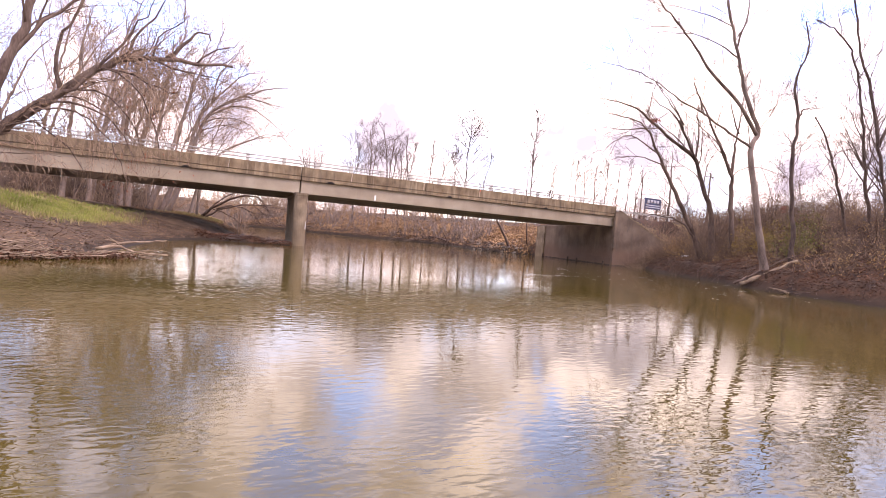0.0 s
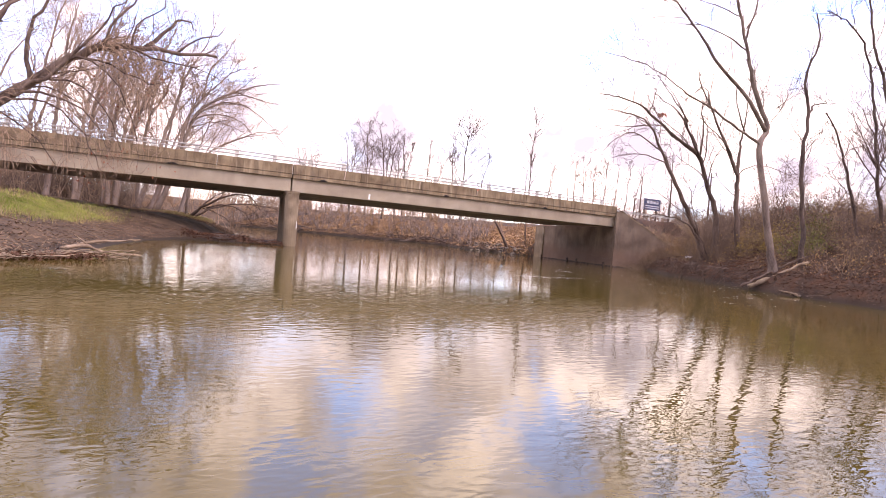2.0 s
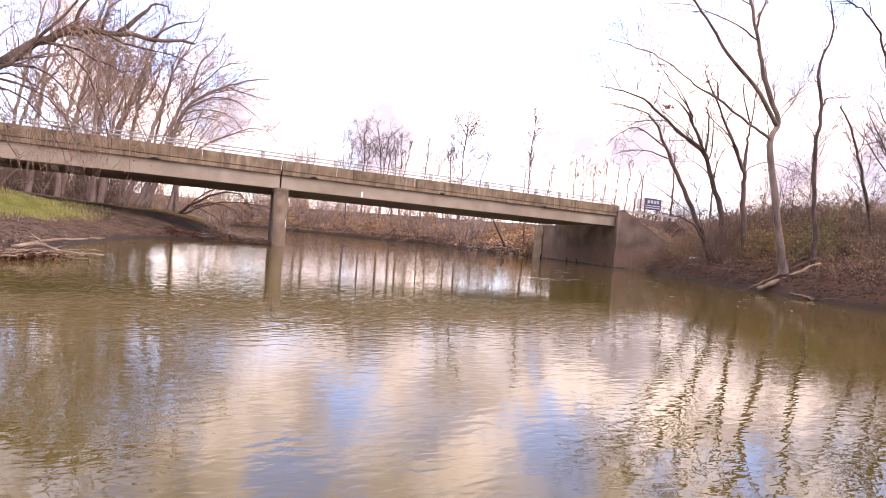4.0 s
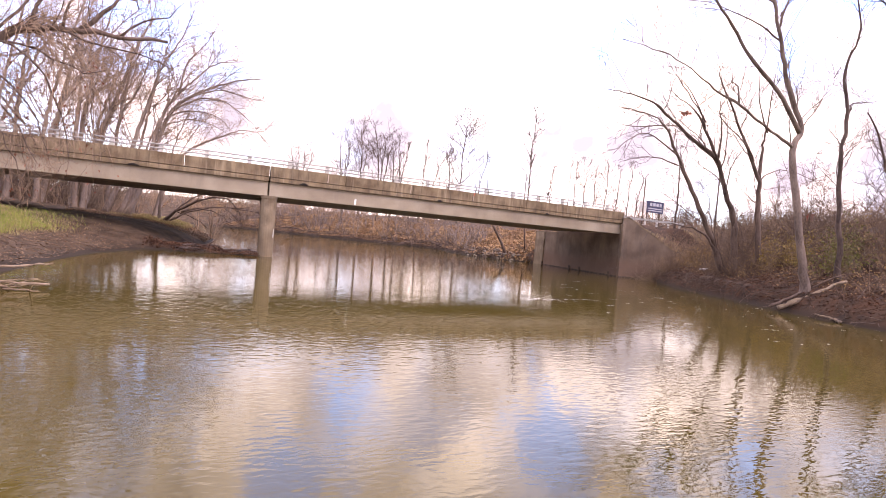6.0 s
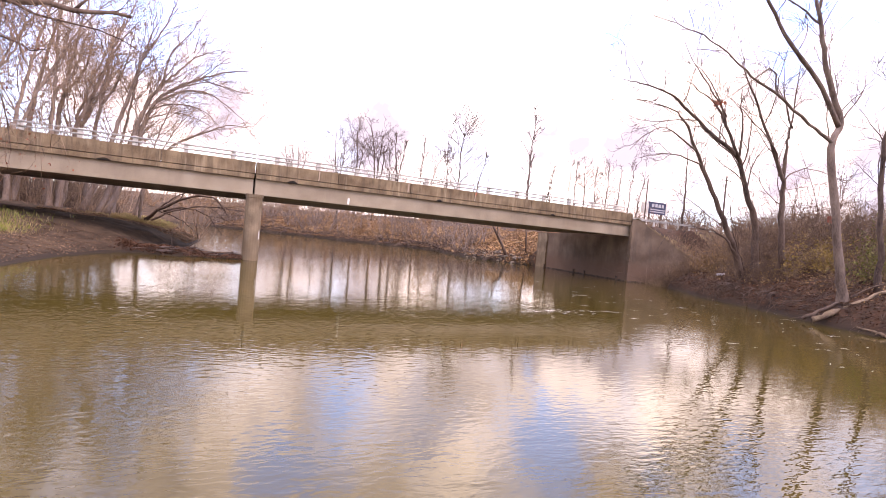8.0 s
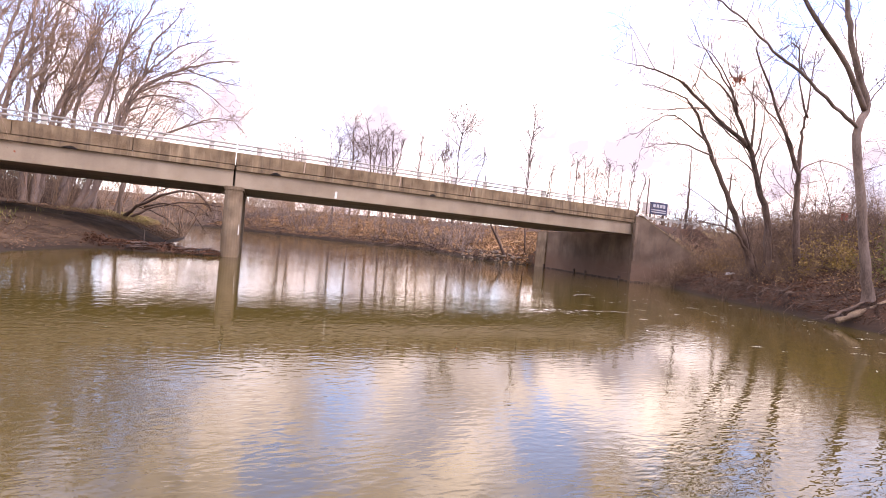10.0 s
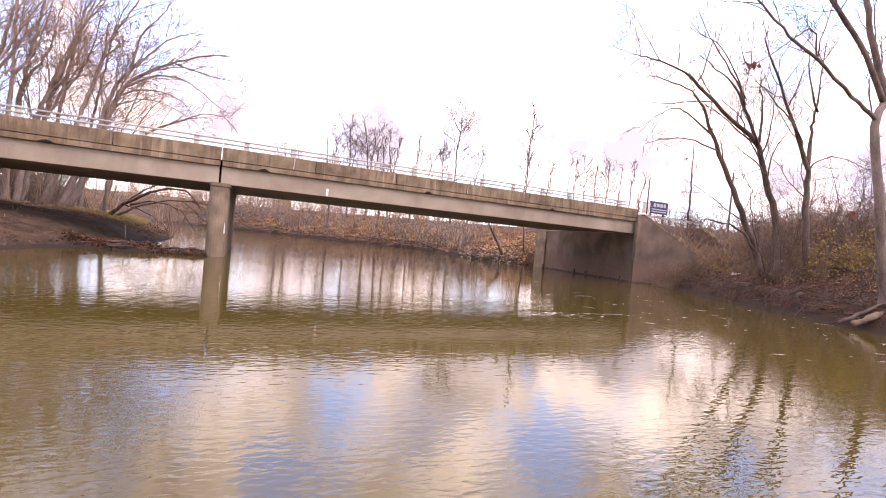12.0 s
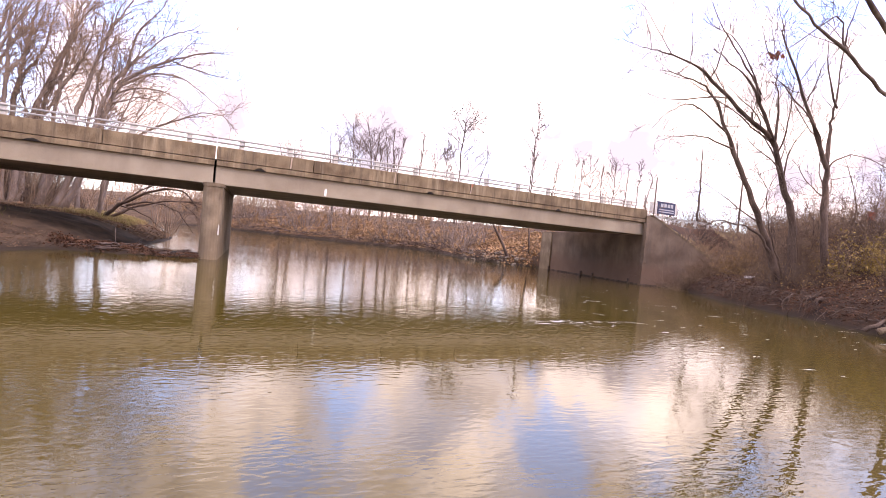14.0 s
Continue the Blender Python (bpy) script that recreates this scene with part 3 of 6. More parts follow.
SIDES = (9, 6, 4, 3, 3)


def sprout(rng, line, radii, level, woods, style):
    """Side branches along a line, and theirs in turn."""
    depth = style["depth"]
    if level >= depth:
        return
    seg = np.linalg.norm(np.diff(line, axis=0), axis=1)
    length = seg.sum()
    count = max(2, int(length * style["density"][min(level, len(style["density"]) - 1)] + 0.5))
    start = style["start"] if level == 0 else 0.18
    cum = np.concatenate([[0], np.cumsum(seg)]) / length
    for s in np.sort(rng.uniform(start, 1.0, count)):
        i = min(int(np.searchsorted(cum, s)), len(line) - 1)
        p, r = line[i], radii[i]
        d = unit(line[min(i + 1, len(line) - 1)] - line[max(i - 1, 0)])
        side = unit(np.cross(d, rng.normal(size=3)))
        ang = rng.uniform(*style["angle"])
        way = unit(d * math.cos(ang) + side * math.sin(ang))
        way = unit(way + np.array([0, 0, style["lift"][min(level, len(style["lift"]) - 1)]]))
        reach = length * rng.uniform(0.25, 0.55) * (1.15 - 0.6 * s) if level else length * rng.uniform(*style["reach"]) * (1.2 - 0.75 * s)
        reach = max(reach, style["least"])
        rr = min(r * 0.62, max(style["thin"], reach * style["slender"]))
        limb(rng, p, way, reach, rr, level + 1, woods, style)


def limb(rng, p, way, reach, r, level, woods, style):
    n = 7 if level <= 1 else 4 if level == 2 else 3
    pts, d, step = [np.array(p)], np.array(way), reach / (n - 1)
    bend = style["bend"][min(level, len(style["bend"]) - 1)]
    for i in range(n - 1):
        d = unit(d + rng.normal(size=3) * style["wild"] + np.array([0, 0, bend]))
        pts.append(pts[-1] + d * step)
    pts = np.array(pts)
    radii = np.linspace(r, max(style["thin"] * 0.55, r * 0.25), n)
    woods[min(level, len(woods) - 1)].tube(pts, radii, SIDES[min(level, 4)])
    sprout(rng, pts, radii, level, woods, style)


STYLE = dict(depth=4, density=(1.3, 1.9, 2.6, 3.0), start=0.35, angle=(0.45, 0.95), lift=(0.25, 0.2, 0.12), reach=(0.28, 0.5), least=0.35, thin=0.013, slender=0.015, bend=(0.0, 0.04, 0.03, 0.0), wild=0.13)


def style(**kw):
    return {**STYLE, **kw}


def tree(name, label, base, stems, bark, twig_mat, seed, st=STYLE, category="tree"):
    """A bare tree: stems are (points relative to the base, root radius, tip radius); twigs grow along each."""
    rng = np.random.default_rng(seed)
    z0 = base[2] if len(base) > 2 else float(ground_height(base[0], base[1]))
    root = empty(name, base[0], base[1], z0, label=label, category=category)
    trunk, boughs, twigs = Wood(), Wood(), Wood()
    for k, (points, r0, r1) in enumerate(stems):
        pts = np.array(points, float)
        length = np.linalg.norm(np.diff(pts, axis=0), axis=1).sum()
        line = smooth_line(pts, max(8, int(length * 2.2)))
        line[1:-1] += rng.normal(size=line[1:-1].shape) * st.get("gnarl", 0.035)
        t = np.linspace(0, 1, len(line))
        radii = r0 + (r1 - r0) * t ** 0.8
        if pts[0][2] < 0.1:
            radii = radii * (1 + 0.55 * np.exp(-(line[:, 2] - line[0, 2]) / 0.35))
        radii = radii * rng.uniform(0.92, 1.08, len(line))
        if r0 < 0.03:
            twigs.tube(line, radii, 4)
        else:
            trunk.tube(line, radii, 10)
        sprout(rng, line, radii, 0, (trunk, boughs, twigs), st if r0 >= 0.03 else {**st, "depth": 2, "density": (1.1, 1.0)})
    trunk.put("trunk", bark, root)
    n = len(boughs.v)
    crown = raw("crown", boughs.v + twigs.v, boughs.f + [tuple(i + n for i in q) for q in twigs.f], bark, root, smooth=True)
    crown["kind"] = "stuff"
    crown.data.materials.append(twig_mat)
    crown.data.polygons.foreach_set("material_index", [0] * len(boughs.f) + [1] * len(twigs.f))
    return root


def rel(base, pts):
    return [(x - base[0], y - base[1], z - base[2]) for x, y, z in pts]


def simple_stem(rng, h, lean=(0, 0), n=5, crook=0.25):
    pts = [(0, 0, -0.25)]
    for i in range(1, n + 1):
        t = i / n
        pts.append((lean[0] * t * t + rng.normal() * crook * t, lean[1] * t * t + rng.normal() * crook * t, h * t))
    return pts


# right bank: the tall pale forked tree
b = (27.9, 15.2, 1.0)
tree("pale_forked_tree", "tall bare pale-barked tree forking into two stems", b, [
    (rel(b, [(28.05, 15.2, 0.7), (27.5, 15.2, 2.2), (26.7, 15.2, 4.5), (25.75, 15.2, 7.5), (26.2, 15.2, 8.55), (24.9, 15.2, 10.4), (24.05, 15.2, 12.1), (22.95, 15.2, 14.6), (22.2, 15.2, 17.0)]), 0.22, 0.045),
    (rel(b, [(26.1, 15.2, 8.4), (24.0, 15.1, 9.9), (22.1, 15.05, 10.8), (20.6, 15.0, 11.85), (19.1, 14.9, 12.7), (18.0, 14.85, 13.2), (16.3, 14.8, 14.5)]), 0.11, 0.022),
    (rel(b, [(25.75, 15.2, 7.65), (23.9, 15.1, 8.1), (21.5, 15.0, 8.75), (19.8, 14.9, 9.05), (18.2, 14.8, 9.5), (16.5, 14.7, 9.75), (14.5, 14.6, 9.7)]), 0.075, 0.012),
    (rel(b, [(21.5, 15.0, 8.75), (21.0, 15.0, 9.6), (18.39, 15.0, 7.84), (17.79, 15.0, 8.34)]), 0.03, 0.010),
    (rel(b, [(24.05, 15.2, 12.1), (22.5, 15.4, 12.6), (20.1, 15.5, 12.75), (18.3, 15.7, 12.5)]), 0.045, 0.012),
    (rel(b, [(23.95, 15.2, 12.7), (24.7, 15.35, 14.6), (24.9, 15.5, 15.9)]), 0.06, 0.018),
    (rel(b, [(23.35, 15.2, 13.6), (21.1, 15.05, 13.6), (18.5, 14.9, 13.3)]), 0.04, 0.012),
], M_bark_mid, M_twig_grey, 11, style(depth=4, density=(1.0, 2.0, 2.2, 2.0), start=0.3, reach=(0.08, 0.2), least=0.5, angle=(0.5, 1.0), slender=0.011, thin=0.016, gnarl=0.02))
b = (29.1, 14.5, 1.9)
tree("dark_crooked_tree", "bare dark-barked crooked tree with broken top", b, [
    (rel(b, [(29.2, 14.5, 1.5), (28.9, 14.5, 3.7), (28.3, 14.5, 7.0), (28.45, 14.5, 9.4), (27.95, 14.5, 10.9), (28.25, 14.5, 12.3), (28.85, 14.5, 13.6), (28.3, 14.5, 14.8)]), 0.13, 0.03),
    (rel(b, [(28.45, 14.5, 9.6), (29.6, 14.75, 10.35), (31.9, 15.0, 10.9)]), 0.045, 0.012),
], M_bark_dark, M_twig_grey, 12, style(depth=4, density=(1.5, 2.0, 2.3, 1.8), start=0.3, reach=(0.08, 0.18), slender=0.011, thin=0.016, gnarl=0.05))
b = (33.9, 14.0, 2.4)
tree("broken_dark_stem", "dark leaning dead stem snapped off at the top", b, [
    (rel(b, [(34.0, 14.0, 2.0), (33.4, 14.0, 3.3), (31.55, 14.0, 6.6), (30.5, 14.0, 8.45), (29.1, 14.0, 9.65)]), 0.12, 0.03)], M_bark_dark, M_twig_grey, 17, style(depth=4, density=(1.3, 2.0, 2.2, 1.8), start=0.25, reach=(0.12, 0.28), slender=0.011, thin=0.016))
b = (34.8, 13.4, 3.0)
tree("dark_slender_tree", "bare dark slender tree leaning over brush", b, [
    (rel(b, [(35.0, 13.4, 2.6), (34.3, 13.4, 4.2), (33.05, 13.4, 7.6), (32.3, 13.4, 10.5), (31.1, 13.4, 13.0), (29.4, 13.4, 14.1), (27.3, 13.4, 14.3)]), 0.12, 0.025),
    (rel(b, [(33.2, 13.4, 7.2), (31.0, 13.0, 8.0), (29.0, 12.8, 7.4), (27.6, 12.6, 6.2)]), 0.04, 0.012)], M_bark_dark, M_twig_grey, 13, style(depth=4, density=(1.4, 2.0, 2.3, 1.8), start=0.2, reach=(0.12, 0.26), slender=0.011, thin=0.016))
b = (34.2, 12.2, 3.0)
tree("dark_bent_tree", "bare dark tree with a bent leaning trunk", b, [
    (rel(b, [(34.3, 12.2, 2.6), (33.6, 12.2, 4.2), (32.8, 12.2, 6.2), (31.8, 12.2, 8.3), (30.5, 12.2, 11.3), (29.7, 12.2, 12.05), (28.8, 12.2, 14.0), (27.9, 12.2, 16.0)]), 0.14, 0.035),
    (rel(b, [(31.9, 12.2, 8.2), (32.4, 11.9, 10.8), (32.6, 11.7, 14.0), (33.2, 11.5, 17.0)]), 0.085, 0.02)], M_bark_dark, M_twig_grey, 14, style(depth=4, density=(1.4, 2.0, 2.3, 1.8), start=0.2, reach=(0.12, 0.26), slender=0.011, thin=0.016))
# clump with several stems leaning over the water
b = (32.4, 22.6, 1.5)
multi = tree("multi_stem_tree", "bare multi-stemmed tree arching over the water", b, [
    (rel(b, [(32.2, 22.6, 1.2), (31.3, 22.6, 2.5), (30.15, 22.55, 4.0), (28.6, 22.5, 5.9), (27.35, 22.5, 7.4), (26.6, 22.45, 8.25), (25.6, 22.4, 9.5), (24.3, 22.35, 10.05), (22.0, 22.3, 10.05)]), 0.22, 0.018),
    (rel(b, [(26.55, 22.4, 8.2), (24.2, 22.3, 8.9), (22.6, 22.1, 8.45), (21.4, 22.0, 7.4)]), 0.05, 0.011),
    (rel(b, [(27.1, 22.4, 7.5), (25.8, 22.6, 7.8), (24.4, 22.7, 7.75), (23.0, 22.9, 7.3)]), 0.05, 0.011),
    (rel(b, [(32.9, 22.6, 1.1), (32.95, 22.6, 2.6), (32.6, 22.65, 4.8), (31.6, 22.7, 6.6), (30.5, 22.7, 8.4), (28.5, 22.75, 9.25), (26.05, 22.8, 10.4), (25.0, 22.9, 10.95), (22.7, 22.95, 11.15), (21.5, 23.0, 11.1)]), 0.24, 0.016),
    (rel(b, [(30.4, 22.6, 8.4), (29.15, 22.7, 10.15), (28.2, 22.75, 11.15), (26.8, 22.8, 11.6), (25.7, 22.9, 12.0)]), 0.10, 0.014),
    (rel(b, [(29.05, 22.6, 10.1), (28.4, 22.5, 11.0), (26.5, 22.3, 12.4), (24.1, 22.2, 12.7)]), 0.06, 0.012),
    (rel(b, [(30.5, 22.6, 8.5), (30.85, 22.85, 10.4), (30.8, 23.1, 11.6), (30.9, 23.1, 12.6)]), 0.075, 0.014),
    (rel(b, [(29.05, 22.6, 10.5), (27.6, 22.7, 11.9), (26.1, 22.85, 13.2), (25.3, 23.1, 14.4)]), 0.055, 0.012),
    (rel(b, [(31.35, 22.6, 2.6), (30.0, 22.4, 3.5), (28.6, 22.3, 3.95), (26.6, 22.1, 4.05), (25.2, 21.8, 3.8)]), 0.09, 0.014),
    (rel(b, [(31.9, 22.2, 1.4), (30.4, 22.0, 3.0), (29.2, 21.8, 5.0), (28.6, 21.7, 6.4)]), 0.05, 0.011),
    (rel(b, [(33.1, 23.0, 1.4), (33.7, 23.3, 3.8), (33.6, 23.5, 6.0)]), 0.05, 0.011),
], M_bark, M_twig_grey, 15, style(depth=4, density=(1.4, 1.8, 2.0, 1.6), start=0.25, reach=(0.14, 0.30), thin=0.016, slender=0.011, lift=(0.2, 0.15, 0.1), gnarl=0.03))
rrng = np.random.default_rng(77)
for k in range(30):
    w = Wood()
    a = rrng.uniform(-3.0, 2.2)
    x0, y0 = 30.35 + 0.45 * a, 21.6 + 0.95 * a
    z0 = float(ground_height(x0 + 0.35, y0)) + 0.04
    q = rrng.normal(size=4)
    w.tube(smooth_line([(x0 + 0.35, y0, z0), (x0 - 0.05, y0 + q[0] * 0.08, z0 - 0.08), (x0 - 0.28, y0 + q[1] * 0.2, z0 * 0.55), (x0 - 0.42 + q[2] * 0.1, y0 + q[3] * 0.28, 0.0)], 8) - np.array(b), np.linspace(0.024, 0.007, 8) * rrng.uniform(0.4, 1.4), 5)
    w.put("root", M_bark, multi)
b = (33.5, 21.2, 2.0)
tree("forked_tree", "bare tree forking into rising stems", b, [
    (rel(b, [(33.5, 21.2, 1.6), (33.2, 21.2, 3.0), (32.7, 21.2, 5.8), (32.5, 21.2, 7.2), (31.5, 21.2, 8.6), (30.0, 21.2, 10.5), (28.5, 21.2, 12.2), (27.9, 21.2, 13.4)]), 0.22, 0.02),
    (rel(b, [(32.5, 21.2, 7.3), (32.7, 21.3, 9.0), (32.95, 21.35, 10.6), (33.5, 21.5, 14.0)]), 0.12, 0.02),
    (rel(b, [(31.8, 21.2, 8.2), (31.1, 21.05, 9.0), (29.0, 21.0, 10.0), (27.0, 20.9, 10.8)]), 0.07, 0.013),
    (rel(b, [(32.55, 21.2, 7.0), (32.9, 21.0, 7.7), (35.0, 20.9, 8.2), (37.9, 20.7, 7.8)]), 0.05, 0.012),
    (rel(b, [(32.9, 21.2, 10.3), (31.9, 21.2, 11.8), (31.6, 21.2, 13.4)]), 0.06, 0.014),
], M_bark, M_twig_grey, 16, style(depth=4, density=(1.4, 1.8, 2.0, 1.6), start=0.28, reach=(0.14, 0.30), slender=0.011, thin=0.016, gnarl=0.03))

# fine drooping switches along the old limb
srng = np.random.default_rng(210)
SWITCHES = []
spine = smooth_line([(-9.0, 22.5, 3.3), (-8.2, 22.5, 4.3), (-7.2, 22.5, 5.3), (-6.0, 22.5, 6.5), (-4.8, 22.5, 7.5), (-4.0, 22.5, 8.0)], 40)
for k in range(95):
    p0 = spine[min(39, int(40 * srng.uniform(0.02, 1) ** 0.8))]
    ox, oy, up, fall = srng.uniform(0.3, 2.8), srng.normal() * 0.9 - 0.3, srng.uniform(-0.1, 0.7), min(srng.uniform(0.8, 4.8), p0[2] - 2.4)
    q = [p0, p0 + (ox * 0.4, oy * 0.4, up), p0 + (ox * 0.8, oy * 0.8, up * 0.6 - fall * 0.3), p0 + (ox * (1.0 + 0.12 * srng.normal()), oy, -fall)]
    SWITCHES.append(([tuple(a - np.array((-10.2, 22.5, 2.2))) for a in q], srng.uniform(0.010, 0.024), 0.006))

# left bank: the old tree whose limb reaches over the water
b = (-10.2, 22.5, 2.2)
tree("old_reaching_tree", "old bare tree with a gnarled limb reaching over the river", b, [
    (rel(b, [(-10.4, 22.5, 1.9), (-9.0, 22.5, 3.3), (-8.2, 22.5, 4.3), (-7.2, 22.5, 5.3), (-6.0, 22.5, 6.5), (-4.8, 22.5, 7.5), (-4.0, 22.5, 8.0), (-2.6, 22.5, 8.2), (-1.5, 22.5, 8.25), (0.0, 22.5, 8.4)]), 0.30, 0.05),
    (rel(b, [(-2.7, 22.5, 8.2), (-2.0, 22.5, 9.1), (-1.5, 22.5, 9.6), (-1.0, 22.5, 9.35)]), 0.09, 0.03),
    (rel(b, [(-7.3, 22.5, 5.2), (-5.6, 22.2, 6.6), (-4.0, 22.0, 8.8), (-3.0, 22.0, 11.0)]), 0.09, 0.016),
    (rel(b, [(-6.4, 22.5, 6.1), (-6.6, 22.6, 7.8), (-6.0, 22.7, 9.6), (-5.6, 22.7, 11.4)]), 0.1, 0.02),
    (rel(b, [(-4.3, 22.5, 7.8), (-3.8, 22.6, 9.2), (-3.0, 22.6, 10.4), (-2.4, 22.6, 12.2)]), 0.07, 0.015),
    (rel(b, [(-1.5, 22.5, 8.25), (-0.8, 22.5, 8.9), (-0.2, 22.4, 9.2), (0.4, 22.4, 9.9)]), 0.05, 0.012),
    (rel(b, [(-3.4, 22.5, 8.1), (-2.2, 22.3, 7.7), (-1.0, 22.2, 7.7), (0.3, 22.1, 7.3)]), 0.05, 0.012),
    (rel(b, [(-9.4, 22.5, 3.0), (-9.6, 22.7, 6.0), (-8.8, 22.8, 9.0), (-8.0, 22.8, 13.0)]), 0.24, 0.05),
    (rel(b, [(-7.0, 22.4, 5.4), (-5.5, 21.8, 5.6), (-4.2, 21.4, 4.8), (-3.4, 21.2, 3.4)]), 0.06, 0.012),
    (rel(b, [(-6.2, 22.4, 6.3), (-4.8, 22.0, 6.2), (-3.8, 21.7, 5.2), (-3.2, 21.6, 3.8)]), 0.05, 0.012),
    (rel(b, [(-7.4, 22.4, 5.0), (-6.2, 22.0, 5.4), (-5.0, 21.7, 4.9), (-4.2, 21.5, 3.9), (-3.9, 21.5, 3.0)]), 0.05, 0.012),
    (rel(b, [(-5.2, 22.3, 7.1), (-4.2, 21.9, 7.0), (-3.3, 21.7, 6.0), (-2.8, 21.6, 4.6), (-2.6, 21.6, 3.6)]), 0.045, 0.01),
    (rel(b, [(-6.8, 22.5, 5.7), (-5.8, 22.8, 6.0), (-4.6, 23.0, 5.3), (-3.8, 23.1, 4.0)]), 0.045, 0.01),
    (rel(b, [(-8.0, 22.3, 4.4), (-7.0, 21.8, 4.6), (-6.0, 21.6, 4.0), (-5.3, 21.5, 3.0)]), 0.05, 0.012),
    (rel(b, [(-5.0, 22.5, 7.3), (-3.6, 22.3, 7.2), (-2.6, 22.2, 6.7), (-1.8, 22.1, 6.9)]), 0.045, 0.01),
    (rel(b, [(-3.2, 22.5, 8.15), (-3.0, 22.4, 9.2), (-2.2, 22.4, 9.9), (-2.1, 22.4, 10.9)]), 0.05, 0.012),
    (rel(b, [(-8.4, 22.5, 4.0), (-8.2, 22.3, 6.4), (-7.2, 22.2, 8.6), (-6.8, 22.2, 11.0)]), 0.09, 0.02),
] + SWITCHES, M_bark_old, M_twig_far, 21, style(depth=4, density=(1.6, 2.0, 2.2, 2.0), start=0.12, reach=(0.12, 0.24), bend=(0, 0.0, -0.05, -0.08), lift=(0.15, 0.0, -0.1), thin=0.012, slender=0.012, wild=0.2, gnarl=0.055))
b = (-8.6, 20.0, 2.2)
tree("upright_bank_tree", "thick bare leaning tree on the leafy bank", b, [
    (rel(b, [(-8.6, 20.0, 1.9), (-7.9, 20.0, 4.0), (-7.7, 20.0, 5.8), (-7.2, 20.0, 7.3), (-6.8, 20.0, 8.8), (-6.0, 20.0, 12.0), (-5.6, 20, 15), (-5.4, 20, 18.5)]), 0.24, 0.06),
    (rel(b, [(-7.6, 20.0, 6.4), (-6.2, 20.0, 8.4), (-4.8, 20.0, 9.6), (-3.4, 20.0, 9.4)]), 0.085, 0.016),
], M_bark, M_twig, 22, style(depth=4, density=(1.5, 2.0, 2.3, 2.0), start=0.3, reach=(0.14, 0.28), slender=0.011, thin=0.014))

# left, beyond the bridge: leaning clump
b = (-4.2, 50.0, 1.7)
tree("arching_bank_tree", "bare leaning tree with arching branches beyond the bridge", b, [
    (rel(b, [(-4.9, 50.0, 1.4), (-3.65, 50.0, 5.7), (-3.1, 50.0, 8.1), (-2.25, 50.0, 11.5), (-1.7, 50.0, 13.8), (-0.3, 50.0, 16.7), (0.4, 50.0, 19.0)]), 0.24, 0.03),
    (rel(b, [(-4.0, 50.1, 1.4), (-2.5, 50.0, 5.5), (-1.8, 50.0, 8.0), (-1.4, 50.0, 9.9), (-0.2, 50.0, 12.1), (0.5, 50.0, 13.0), (2.1, 50.0, 14.8), (3.7, 50.0, 15.7)]), 0.24, 0.028),
    (rel(b, [(-3.5, 50.0, 1.3), (-2.1, 50.0, 5.2), (-1.45, 49.9, 8.15), (-0.5, 49.8, 10.75), (0.95, 49.6, 12.1), (2.9, 49.5, 13.25), (4.9, 49.4, 14.1), (6.2, 49.4, 14.3)]), 0.26, 0.022),
    (rel(b, [(-0.55, 49.7, 10.6), (1.15, 49.55, 11.7), (3.0, 49.4, 11.9), (4.7, 49.25, 11.0), (5.8, 49.1, 10.2)]), 0.10, 0.016),
    (rel(b, [(-1.6, 51.3, 1.2), (-0.9, 51.2, 4.6), (0.25, 51.0, 6.9), (1.75, 51.0, 8.25), (3.2, 51.0, 9.05), (4.8, 51.0, 9.9), (6.6, 51.0, 9.95)]), 0.18, 0.018),
    (rel(b, [(-0.95, 49.8, 9.8), (-0.1, 49.7, 10.4), (1.45, 49.55, 10.75), (3.1, 49.4, 10.3), (4.0, 49.3, 9.5)]), 0.09, 0.015),
    (rel(b, [(2.5, 49.6, 13.0), (4.6, 49.4, 12.6), (6.9, 49.2, 12.4)]), 0.06, 0.013),
    (rel(b, [(0.3, 49.6, 11.6), (2.4, 49.3, 12.6), (4.2, 49.0, 12.6), (6.0, 48.8, 11.6)]), 0.07, 0.013),
    (rel(b, [(-0.3, 50.0, 12.0), (0.2, 50.2, 14.6), (1.6, 50.2, 16.8), (2.2, 50.2, 18.2)]), 0.09, 0.018),
    (rel(b, [(-1.0, 49.9, 9.3), (0.8, 49.2, 9.9), (2.6, 48.8, 9.6), (4.4, 48.5, 8.6)]), 0.06, 0.013),
], M_bark_pale, M_twig_far, 31, style(slender=0.010, depth=4, density=(1.5, 1.9, 2.0, 1.8), start=0.25, reach=(0.16, 0.32), bend=(0, 0.0, -0.02, -0.03), lift=(0.2, 0.1, 0.05), thin=0.023, gnarl=0.03))
